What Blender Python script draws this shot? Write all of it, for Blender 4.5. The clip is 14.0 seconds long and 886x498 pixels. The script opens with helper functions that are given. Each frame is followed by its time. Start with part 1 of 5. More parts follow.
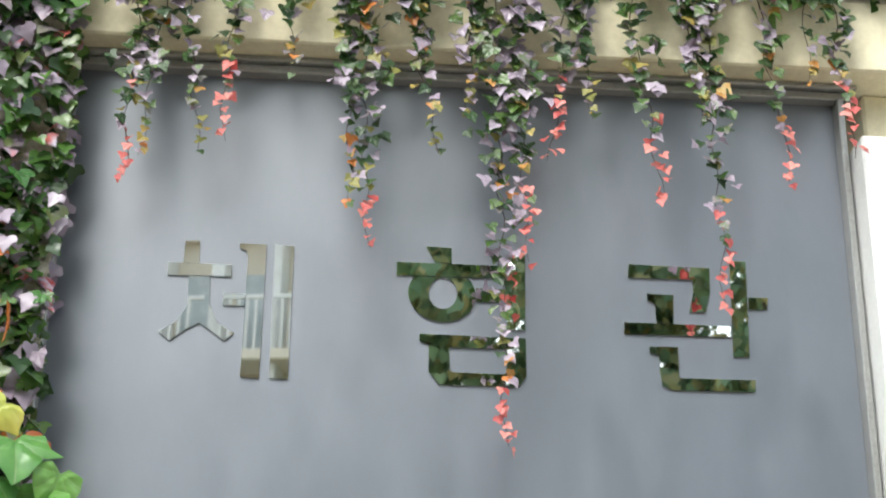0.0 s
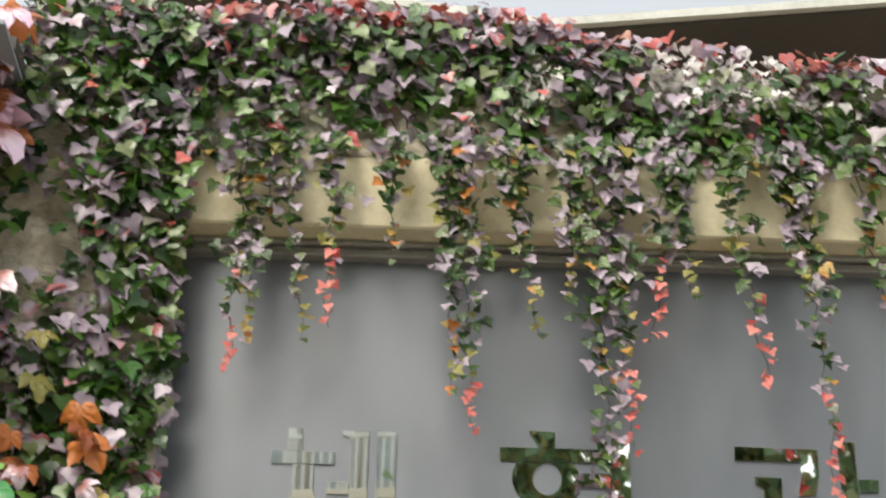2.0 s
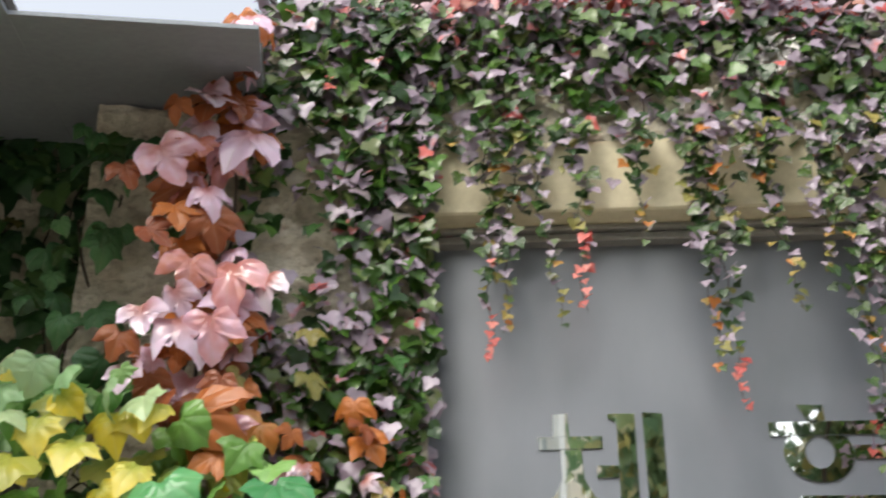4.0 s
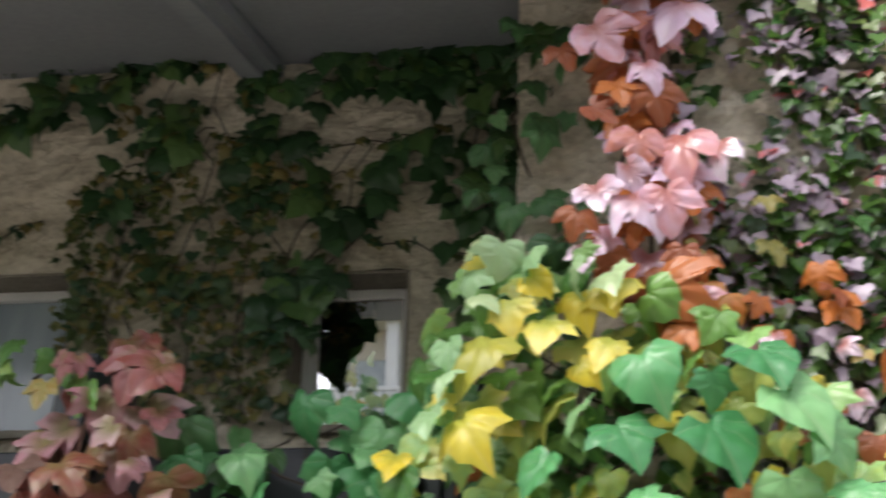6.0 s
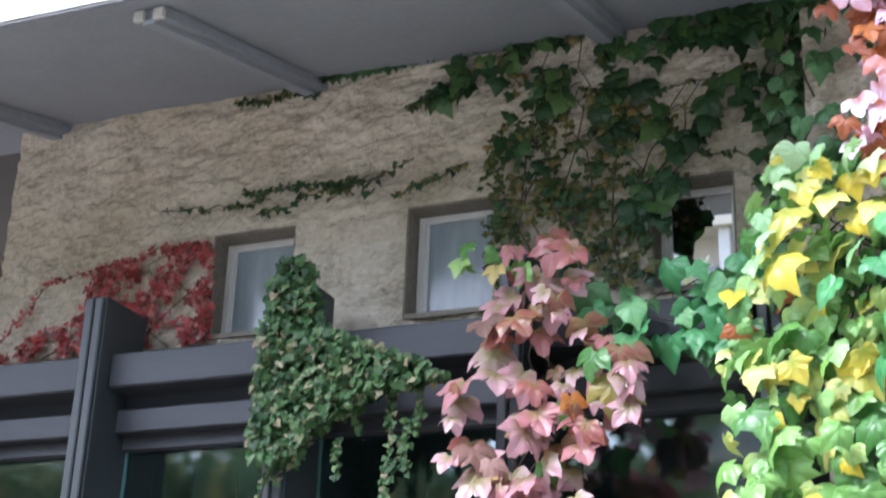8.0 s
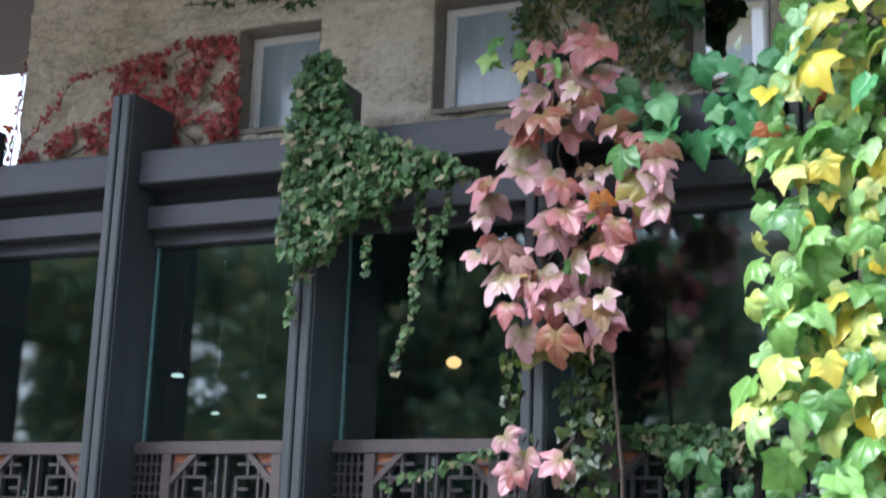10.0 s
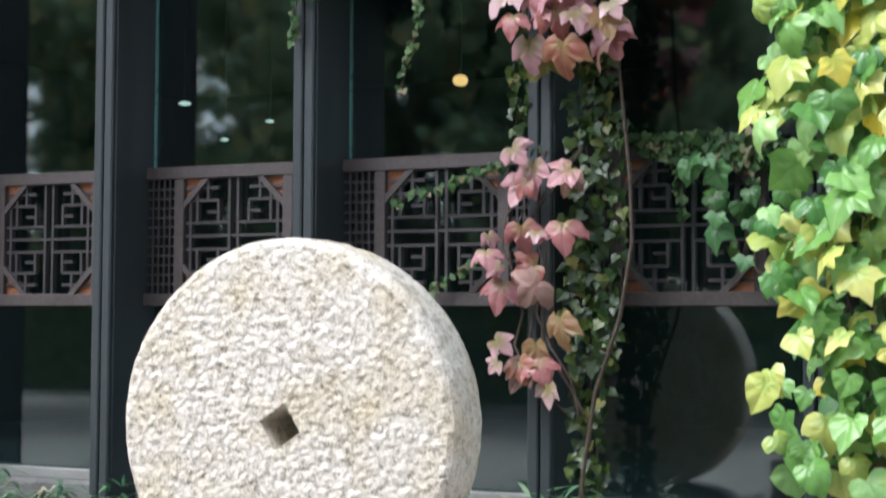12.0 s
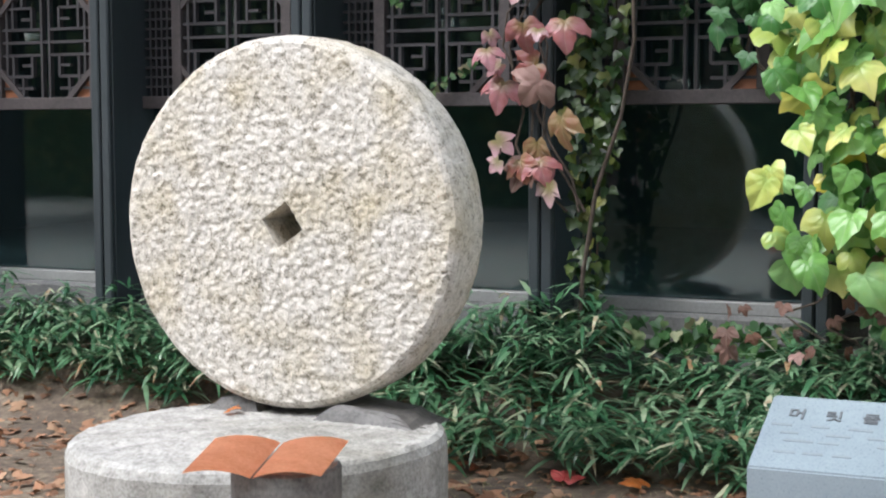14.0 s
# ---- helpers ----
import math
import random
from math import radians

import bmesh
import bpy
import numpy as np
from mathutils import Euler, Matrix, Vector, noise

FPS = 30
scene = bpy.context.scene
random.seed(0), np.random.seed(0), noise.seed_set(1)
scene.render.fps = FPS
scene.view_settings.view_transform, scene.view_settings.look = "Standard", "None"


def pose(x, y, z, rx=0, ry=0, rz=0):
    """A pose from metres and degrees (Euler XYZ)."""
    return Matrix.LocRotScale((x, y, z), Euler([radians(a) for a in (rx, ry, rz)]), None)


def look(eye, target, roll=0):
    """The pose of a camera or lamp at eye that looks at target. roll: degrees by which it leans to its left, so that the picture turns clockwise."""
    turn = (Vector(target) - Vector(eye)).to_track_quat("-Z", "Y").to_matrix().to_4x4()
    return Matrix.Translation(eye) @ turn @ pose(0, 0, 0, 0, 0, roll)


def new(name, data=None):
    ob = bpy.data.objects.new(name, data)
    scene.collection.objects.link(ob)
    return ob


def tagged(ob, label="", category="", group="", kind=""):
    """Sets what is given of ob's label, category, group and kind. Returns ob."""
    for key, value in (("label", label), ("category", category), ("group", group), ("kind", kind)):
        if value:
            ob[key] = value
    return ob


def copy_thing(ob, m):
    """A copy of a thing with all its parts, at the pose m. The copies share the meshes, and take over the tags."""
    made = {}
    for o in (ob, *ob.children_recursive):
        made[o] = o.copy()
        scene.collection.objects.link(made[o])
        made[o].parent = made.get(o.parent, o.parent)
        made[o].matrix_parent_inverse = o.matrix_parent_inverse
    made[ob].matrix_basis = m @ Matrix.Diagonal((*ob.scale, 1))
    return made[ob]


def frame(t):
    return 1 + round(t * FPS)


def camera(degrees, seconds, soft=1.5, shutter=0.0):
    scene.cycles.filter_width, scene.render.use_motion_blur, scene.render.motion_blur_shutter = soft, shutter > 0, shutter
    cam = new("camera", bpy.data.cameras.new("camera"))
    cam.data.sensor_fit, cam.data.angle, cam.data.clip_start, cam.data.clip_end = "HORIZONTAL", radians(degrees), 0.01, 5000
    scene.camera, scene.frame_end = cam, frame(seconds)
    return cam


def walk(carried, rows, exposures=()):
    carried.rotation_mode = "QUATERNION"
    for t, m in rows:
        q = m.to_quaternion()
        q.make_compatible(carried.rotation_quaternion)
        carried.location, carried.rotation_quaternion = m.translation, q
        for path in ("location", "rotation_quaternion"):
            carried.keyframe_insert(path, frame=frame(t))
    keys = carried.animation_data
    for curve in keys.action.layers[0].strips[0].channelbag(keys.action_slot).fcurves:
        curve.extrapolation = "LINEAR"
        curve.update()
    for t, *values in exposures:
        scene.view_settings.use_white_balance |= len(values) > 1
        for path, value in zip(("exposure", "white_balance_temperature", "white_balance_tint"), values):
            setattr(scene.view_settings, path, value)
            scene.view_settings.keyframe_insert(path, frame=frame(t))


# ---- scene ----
cam = camera(33.382, 14.0, soft=2.0, shutter=0.5)
walk(cam, [
    (0.0, pose(0.5288, 1.9000, 2.5817, 113.0725, -1.0419, -13.3112)),
    (0.5, pose(0.5112, 1.8908, 2.6117, 113.9663, -1.2074, -13.0158)),
    (1.0, pose(0.4879, 1.8676, 2.6635, 115.2856, -1.5049, -12.5434)),
    (1.5, pose(0.4380, 1.8584, 2.7154, 116.7760, -1.4991, -11.8330)),
    (2.0, pose(0.3896, 1.8405, 2.7605, 117.8965, -1.4397, -10.6422)),
    (2.2, pose(0.3644, 1.8372, 2.7704, 118.2338, -1.4609, -10.1252)),
    (4.3, pose(-0.1451, 2.0030, 2.6458, 118.0218, -0.3342, -3.9016)),
    (4.5, pose(-0.1646, 2.0377, 2.6137, 117.6949, -0.4054, -2.7913)),
    (5.0, pose(-0.2361, 2.0678, 2.5550, 116.1612, -0.7658, -0.0285)),
    (5.5, pose(-0.3346, 2.0642, 2.5240, 115.1914, -1.2200, 3.6827)),
    (6.0, pose(-0.4280, 2.1138, 2.5470, 115.3035, -1.9380, 8.9552)),
    (6.5, pose(-0.4704, 1.6378, 2.3888, 114.8878, -1.4990, 13.5801)),
    (7.0, pose(-0.1249, 0.3390, 1.6932, 115.0392, -1.1798, 17.4624)),
    (7.5, pose(0.0000, 0.0000, 1.5000, 114.1841, -1.7762, 21.3661)),
    (7.7, pose(0.0000, 0.0000, 1.5000, 113.3256, -1.8424, 22.1852)),
    (9.8, pose(0.0000, -0.0000, 1.6000, 104.2587, -2.0033, 23.7546)),
    (10.0, pose(0.0000, -0.0000, 1.6100, 103.2186, -2.0761, 23.7709)),
    (10.5, pose(0.0000, -0.0000, 1.6100, 100.5418, -1.6479, 23.9416)),
    (11.0, pose(0.0000, -0.0000, 1.6100, 97.7339, -1.1302, 24.0875)),
    (11.5, pose(0.0000, -0.0000, 1.5800, 95.1649, -0.7260, 24.2015)),
    (12.0, pose(0.0000, -0.0000, 1.5350, 92.7712, -0.2788, 24.3035)),
    (12.5, pose(0.0000, 0.0000, 1.5000, 90.3205, -0.1595, 24.3723)),
    (13.0, pose(0.0000, 0.0000, 1.5000, 88.1068, 0.0879, 24.3817)),
    (13.5, pose(0.0000, 0.0000, 1.5000, 86.3903, 0.1715, 24.3539)),
    (14.0, pose(0.0000, 0.0000, 1.5000, 85.2975, 0.1090, 24.3358)),
], exposures=[(0.0, 0.12, 6400, 4), (1.0, 0.10, 6650, 4), (1.6, -0.02, 7000, 5), (2.2, -0.24, 7200, 6), (4.5, -0.16, 6700, 9), (6.0, 0.02, 6600, 13), (6.6, 0.38, 6100, 13), (7.5, 0.92, 5650, 16), (10.0, 0.64, 5700, 15), (12.0, 0.2, 5950, 10), (14.0, 0.02, 6050, 10)])

# ---- world and sun ----
world = bpy.data.worlds.new("sky")
scene.world = world
world.use_nodes = True
wn = world.node_tree.nodes
sky = wn.new("ShaderNodeTexSky")
sky.sky_type = "NISHITA"
sky.sun_disc = False
sky.sun_elevation = radians(55)
sky.sun_rotation = radians(220)
sky.air_density, sky.dust_density, sky.ozone_density = 1.0, 3.0, 1.0
wn["Background"].inputs["Strength"].default_value = 0.42
hazy = wn.new("ShaderNodeHueSaturation")
hazy.inputs["Saturation"].default_value = 0.38
world.node_tree.links.new(sky.outputs[0], hazy.inputs["Color"])
world.node_tree.links.new(hazy.outputs[0], wn["Background"].inputs["Color"])
sun = new("sun", bpy.data.lights.new("sun", "SUN"))
sun.data.energy, sun.data.angle, sun.data.color = 2.0, radians(28), (1.0, 0.97, 0.93)
sun.matrix_world = look((-5.5, -6.5, 11), (0, 0, 0))
scene.view_settings.exposure = 0.0


# ---- materials ----
def nodes_of(m):
    m.use_nodes = True
    return m.node_tree.nodes, m.node_tree.links, m.node_tree.nodes["Principled BSDF"]


def ramp_of(n, stops):
    r = n.new("ShaderNodeValToRGB")
    el = r.color_ramp.elements
    while len(el) < len(stops):
        el.new(0.5)
    for e, (p, c) in zip(el, stops):
        e.position, e.color = p, (*c, 1)
    return r


def surface(name, c1, c2, c3=None, scale=6.0, fine=60.0, rough=0.7, bump=0.3, stretch=(1, 1, 1), metal=0.0, dist=0.01, spec=0.5, stain=None, at=(0.34, 0.5, 0.64)):
    """Two scales of noise between base colours, with a fine bump and, if given, broad stains (colour, scale, share)."""
    m = bpy.data.materials.new(name)
    n, l, b = nodes_of(m)
    tc, mp = n.new("ShaderNodeTexCoord"), n.new("ShaderNodeMapping")
    mp.inputs["Scale"].default_value = stretch
    l.new(tc.outputs["Object"], mp.inputs[0])
    big, small = n.new("ShaderNodeTexNoise"), n.new("ShaderNodeTexNoise")
    for t, s in ((big, scale), (small, fine)):
        t.inputs["Scale"].default_value, t.inputs["Detail"].default_value = s, 6
        t.inputs["Roughness"].default_value = 0.65
        l.new(mp.outputs[0], t.inputs["Vector"])
    mix = n.new("ShaderNodeMath")
    mix.operation = "MULTIPLY_ADD"
    mix.inputs[1].default_value = 0.5
    half = n.new("ShaderNodeMath")
    half.operation = "MULTIPLY"
    half.inputs[1].default_value = 0.5
    l.new(small.outputs["Fac"], half.inputs[0])
    l.new(big.outputs["Fac"], mix.inputs[0])
    l.new(half.outputs[0], mix.inputs[2])
    stops = [(0.36, c1), (0.62, c2)] if c3 is None else list(zip(at, (c1, c2, c3)))
    r = ramp_of(n, stops)
    l.new(mix.outputs[0], r.inputs[0])
    tone = r.outputs[0]
    if stain:
        sn, sm, sx = n.new("ShaderNodeTexNoise"), n.new("ShaderNodeMapRange"), n.new("ShaderNodeMixRGB")
        sn.inputs["Scale"].default_value, sn.inputs["Detail"].default_value = stain[1], 8
        sm.inputs["From Min"].default_value, sm.inputs["From Max"].default_value = 0.45, 0.75
        sm.inputs["To Max"].default_value = stain[2]
        sx.blend_type = "MULTIPLY"
        sx.inputs[2].default_value = (*stain[0], 1)
        l.new(tc.outputs["Object"], sn.inputs["Vector"])
        l.new(sn.outputs["Fac"], sm.inputs["Value"])
        l.new(sm.outputs[0], sx.inputs[0])
        l.new(tone, sx.inputs[1])
        tone = sx.outputs[0]
    l.new(tone, b.inputs["Base Color"])
    rr = n.new("ShaderNodeMapRange")
    rr.inputs["To Min"].default_value, rr.inputs["To Max"].default_value = max(rough - 0.12, 0.02), min(rough + 0.12, 1)
    l.new(small.outputs["Fac"], rr.inputs["Value"])
    l.new(rr.outputs[0], b.inputs["Roughness"])
    b.inputs["Metallic"].default_value = metal
    b.inputs["Specular IOR Level"].default_value = spec
    bp = n.new("ShaderNodeBump")
    bp.inputs["Strength"].default_value, bp.inputs["Distance"].default_value = bump, dist
    l.new(mix.outputs[0], bp.inputs["Height"])
    l.new(bp.outputs[0], b.inputs["Normal"])
    return m


def leaf_paint(name, stops, island=False, rough=0.38, through_light=0.25, spec=0.5, heart=None):
    """Leaf colour that varies from leaf to leaf and in blotches over each leaf."""
    m = bpy.data.materials.new(name)
    n, l, b = nodes_of(m)
    src = n.new("ShaderNodeNewGeometry").outputs["Random Per Island"] if island else n.new("ShaderNodeObjectInfo").outputs["Random"]
    tc, no = n.new("ShaderNodeTexCoord"), n.new("ShaderNodeTexNoise")
    no.inputs["Scale"].default_value = 14.0 if island else 2.2
    l.new(tc.outputs["Object"], no.inputs["Vector"])
    add = n.new("ShaderNodeMath")
    add.operation = "MULTIPLY_ADD"
    add.inputs[1].default_value = 0.5 if not island else 0.15
    l.new(no.outputs["Fac"], add.inputs[0])
    sub = n.new("ShaderNodeMath")
    sub.operation = "SUBTRACT"
    sub.inputs[1].default_value = 0.25 if not island else 0.075
    l.new(src, sub.inputs[0])
    l.new(sub.outputs[0], add.inputs[2])
    r = ramp_of(n, stops)
    l.new(add.outputs[0], r.inputs[0])
    l.new(r.outputs[0], b.inputs["Base Color"])
    b.inputs["Roughness"].default_value = rough
    b.inputs["Specular IOR Level"].default_value = spec
    tr, mx = n.new("ShaderNodeBsdfTranslucent"), n.new("ShaderNodeMixShader")
    l.new(r.outputs[0], tr.inputs["Color"])
    mx.inputs[0].default_value = through_light
    l.new(b.outputs[0], mx.inputs[1])
    l.new(tr.outputs[0], mx.inputs[2])
    l.new(mx.outputs[0], n["Material Output"].inputs["Surface"])
    bp = n.new("ShaderNodeBump")
    bp.inputs["Strength"].default_value, bp.inputs["Distance"].default_value = 0.35, 0.02
    l.new(no.outputs["Fac"], bp.inputs["Height"])
    l.new(bp.outputs[0], b.inputs["Normal"])
    if not island:
        # veins that fan out from the stalk
        sp = n.new("ShaderNodeSeparateXYZ")
        l.new(tc.outputs["Object"], sp.inputs[0])
        chain = sp.outputs["X"]
        for op, val in (("ARCTAN2", None), ("MULTIPLY", 4.6), ("SINE", None), ("ABSOLUTE", None)):
            k = n.new("ShaderNodeMath")
            k.operation = op
            l.new(chain, k.inputs[0])
            if op == "ARCTAN2":
                l.new(sp.outputs["Y"], k.inputs[1])
            elif val is not None:
                k.inputs[1].default_value = val
            chain = k.outputs[0]
        vein = n.new("ShaderNodeMapRange")
        vein.inputs["From Min"].default_value, vein.inputs["From Max"].default_value = 0.02, 0.13
        vein.inputs["To Min"].default_value, vein.inputs["To Max"].default_value = 0.22, 0.0
        l.new(chain, vein.inputs["Value"])
        tint = n.new("ShaderNodeMixRGB")
        tint.inputs[2].default_value = (0.62, 0.56, 0.40, 1)
        l.new(vein.outputs[0], tint.inputs[0])
        l.new(r.outputs[0], tint.inputs[1])
        tone = tint.outputs[0]
        if heart:
            # another colour towards the stalk, where the leaf turns last
            ln, far, hm = n.new("ShaderNodeVectorMath"), n.new("ShaderNodeMapRange"), n.new("ShaderNodeMixRGB")
            ln.operation = "LENGTH"
            l.new(tc.outputs["Object"], ln.inputs[0])
            wob = n.new("ShaderNodeMath")
            wob.operation = "MULTIPLY_ADD"
            wob.inputs[1].default_value = -0.55
            l.new(src, wob.inputs[0])
            l.new(ln.outputs["Value"], wob.inputs[2])
            far.inputs["From Min"].default_value, far.inputs["From Max"].default_value = -0.25, 0.34
            far.inputs["To Min"].default_value, far.inputs["To Max"].default_value = 0.9, 0.0
            l.new(wob.outputs[0], far.inputs["Value"])
            hm.inputs[2].default_value = (*heart, 1)
            l.new(far.outputs[0], hm.inputs[0])
            l.new(tone, hm.inputs[1])
            tone = hm.outputs[0]
        l.new(tone, b.inputs["Base Color"])
        bv = n.new("ShaderNodeBump")
        bv.inputs["Strength"].default_value, bv.inputs["Distance"].default_value = 0.16, 0.03
        l.new(chain, bv.inputs["Height"])
        l.new(bp.outputs[0], bv.inputs["Normal"])
        l.new(bv.outputs[0], b.inputs["Normal"])
    return m


def glass_paint(name, tint, gloss=0.1, rough=0.0):
    m = bpy.data.materials.new(name)
    n, l, b = nodes_of(m)
    tr, gl, mx = (n.new(k) for k in ("ShaderNodeBsdfTransparent", "ShaderNodeBsdfGlossy", "ShaderNodeMixShader"))
    lw, pw, fr = n.new("ShaderNodeLayerWeight"), n.new("ShaderNodeMath"), n.new("ShaderNodeMath")
    lw.inputs["Blend"].default_value = 0.5
    pw.operation, fr.operation = "POWER", "MULTIPLY_ADD"
    pw.inputs[1].default_value = 5.0
    fr.inputs[1].default_value, fr.inputs[2].default_value = 1.0 - gloss, gloss
    l.new(lw.outputs["Facing"], pw.inputs[0])
    l.new(pw.outputs[0], fr.inputs[0])
    tr.inputs[0].default_value = (*tint, 1)
    gl.inputs["Roughness"].default_value = rough
    for a, c in ((fr.outputs[0], mx.inputs[0]), (tr.outputs[0], mx.inputs[1]), (gl.outputs[0], mx.inputs[2]), (mx.outputs[0], n["Material Output"].inputs["Surface"])):
        l.new(a, c)
    return m


def glow_paint(name, colour, power):
    m = bpy.data.materials.new(name)
    n, l, b = nodes_of(m)
    b.inputs["Base Color"].default_value = (*colour, 1)
    b.inputs["Emission Color"].default_value = (*colour, 1)
    b.inputs["Emission Strength"].default_value = power
    return m


ROUGHCAST = surface("roughcast_stone", (0.36, 0.31, 0.23), (0.66, 0.60, 0.48), (0.78, 0.72, 0.60), scale=5.0, fine=26, rough=0.9, bump=1.0, stretch=(1, 1, 1.35), dist=0.05, stain=((0.62, 0.58, 0.46), 1.2, 0.7))
# Window reveals, darker than the stone face around them.
REVEAL = surface("dark_reveal_render", (0.16, 0.14, 0.11), (0.30, 0.27, 0.22), scale=3, fine=40, rough=0.9, bump=0.4)
TIMBER = surface("blue_black_timber", (0.018, 0.025, 0.028), (0.036, 0.045, 0.049), (0.13, 0.115, 0.10), at=(0.36, 0.6, 0.74), scale=1.2, fine=50, rough=0.5, bump=0.25, stretch=(4, 4, 0.5))
BEAMWOOD = surface("blue_black_beam", (0.022, 0.027, 0.034), (0.043, 0.049, 0.058), scale=1.2, fine=50, rough=0.55, bump=0.25, stretch=(0.5, 4, 4))
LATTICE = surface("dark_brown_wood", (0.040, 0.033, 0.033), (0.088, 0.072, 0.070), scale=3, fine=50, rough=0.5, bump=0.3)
# Darker copy of the brown wood: the fretwork's shade is put into its colour.
FRETSHADE = surface("shadowed_brown_wood", (0.023, 0.021, 0.023), (0.047, 0.042, 0.045), scale=3, fine=50, rough=0.55, bump=0.3)
ORANGEWOOD = surface("orange_wood", (0.26, 0.09, 0.04), (0.42, 0.17, 0.08), scale=5, fine=50, rough=0.5, bump=0.2)
GRANITE = surface("pale_granite", (0.24, 0.215, 0.175), (0.52, 0.475, 0.41), (0.68, 0.635, 0.575), scale=26, fine=110, rough=0.85, bump=0.65, dist=0.014, stain=((0.78, 0.71, 0.52), 4.0, 0.85), at=(0.405, 0.47, 0.57))
BASESTONE = surface("grey_granite", (0.16, 0.152, 0.135), (0.38, 0.365, 0.335), (0.55, 0.53, 0.49), scale=14, fine=90, rough=0.8, bump=0.6, dist=0.014, stain=((0.50, 0.48, 0.42), 2.5, 0.9))
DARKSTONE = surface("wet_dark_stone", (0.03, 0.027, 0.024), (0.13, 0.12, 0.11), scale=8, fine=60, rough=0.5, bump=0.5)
PLAQUE = surface("polished_blue_grey_stone", (0.20, 0.245, 0.275), (0.28, 0.33, 0.36), scale=3, fine=120, rough=0.3, bump=0.05)
COPPER = surface("brushed_copper", (0.72, 0.29, 0.14), (0.95, 0.53, 0.32), scale=5, fine=90, rough=0.34, bump=0.12, stretch=(1, 3, 1), metal=0.55)
POSTMETAL = surface("brown_post", (0.055, 0.05, 0.046), (0.19, 0.175, 0.16), scale=7, fine=70, rough=0.55, bump=0.3)
CONCRETE = surface("cream_concrete", (0.64, 0.57, 0.39), (0.80, 0.73, 0.53), scale=2.0, fine=30, rough=0.85, bump=0.15)
SOFFIT = surface("grey_soffit", (0.235, 0.26, 0.30), (0.30, 0.33, 0.37), scale=0.8, fine=30, rough=0.8, bump=0.05)
DARKSOFFIT = surface("dark_brown_soffit", (0.045, 0.038, 0.03), (0.075, 0.065, 0.055), scale=1, fine=30, rough=0.8, bump=0.05)
FASCIA = surface("pale_metal", (0.50, 0.50, 0.46), (0.66, 0.66, 0.62), scale=3, fine=40, rough=0.4, bump=0.05)
EDGEMETAL = surface("dark_eaves_metal", (0.07, 0.07, 0.07), (0.12, 0.12, 0.115), scale=3, fine=40, rough=0.5, bump=0.1)
STEEL = surface("grey_aluminium", (0.26, 0.26, 0.25), (0.36, 0.36, 0.35), scale=3, fine=60, rough=0.35, bump=0.05, metal=0.4)
WHITEFRAME = surface("white_window_paint", (0.70, 0.70, 0.68), (0.83, 0.83, 0.81), scale=5, fine=60, rough=0.4, bump=0.05)
SOIL = surface("brown_soil", (0.055, 0.042, 0.031), (0.14, 0.105, 0.075), (0.27, 0.22, 0.15), scale=1.6, fine=24, rough=0.95, bump=0.8, dist=0.03)
PAVING = surface("pale_paving", (0.27, 0.25, 0.215), (0.38, 0.355, 0.31), scale=1.0, fine=30, rough=0.9, bump=0.2)
LEDGE = surface("grey_ledge_stone", (0.075, 0.075, 0.073), (0.17, 0.168, 0.16), scale=4, fine=50, rough=0.85, bump=0.4)
BARK = surface("vine_bark", (0.03, 0.022, 0.016), (0.095, 0.07, 0.052), scale=10, fine=60, rough=0.9, bump=0.7)
# Near-black teal: the gloom of the unlit rooms is put into this colour.
ROOMDARK = surface("unlit_room_tone", (0.034, 0.042, 0.043), (0.052, 0.062, 0.062), scale=1, fine=20, rough=0.8, bump=0.05)
BEIGE = surface("beige_facade", (0.74, 0.67, 0.55), (0.84, 0.78, 0.66), scale=1, fine=20, rough=0.8, bump=0.1)
COATED = glass_paint("coated_window_glass", (0.4, 0.45, 0.46), 0.85)
GLASS = glass_paint("dark_window_glass", (0.60, 0.78, 0.80), 0.12, 0.04)
FROST = surface("frosted_film", (0.092, 0.105, 0.133), (0.117, 0.134, 0.170), scale=0.9, fine=8, rough=0.36, bump=0.02, stretch=(1, 1, 0.4))
FROST.node_tree.nodes["Principled BSDF"].inputs["IOR"].default_value = 2.3
MILKGLASS = surface("milky_glass", (0.42, 0.48, 0.50), (0.58, 0.63, 0.64), scale=1.5, fine=5, rough=0.25, bump=0.02)
CURTAINED = surface("curtained_glass", (0.25, 0.31, 0.345), (0.36, 0.42, 0.45), scale=1.5, fine=5, rough=0.15, bump=0.02, stretch=(3, 1, 0.5))
TEALEDGE = surface("teal_glass_edge", (0.06, 0.15, 0.15), (0.10, 0.22, 0.21), scale=3, fine=30, rough=0.3, bump=0.02)
MIRROR = surface("mirror_cutout", (0.90, 0.90, 0.86), (0.94, 0.94, 0.90), scale=1, fine=5, rough=0.12, bump=0.0, metal=1.0)
MIRROR.node_tree.nodes["Principled BSDF"].inputs["Roughness"].default_value = 0.02
for lk in list(MIRROR.node_tree.links):
    if lk.to_socket.name in ("Roughness", "Normal"):
        MIRROR.node_tree.links.remove(lk)
FAINT = surface("shallow_engraving", (0.20, 0.23, 0.25), (0.27, 0.31, 0.33), scale=8, fine=60, rough=0.6, bump=0.1)
INK = surface("engraved_grey", (0.10, 0.11, 0.12), (0.16, 0.17, 0.18), scale=8, fine=60, rough=0.6, bump=0.1)
WARM = glow_paint("warm_lamp", (1.0, 0.40, 0.13), 2.6)
COOL = glow_paint("white_lamp", (1.0, 0.86, 0.68), 1.2)

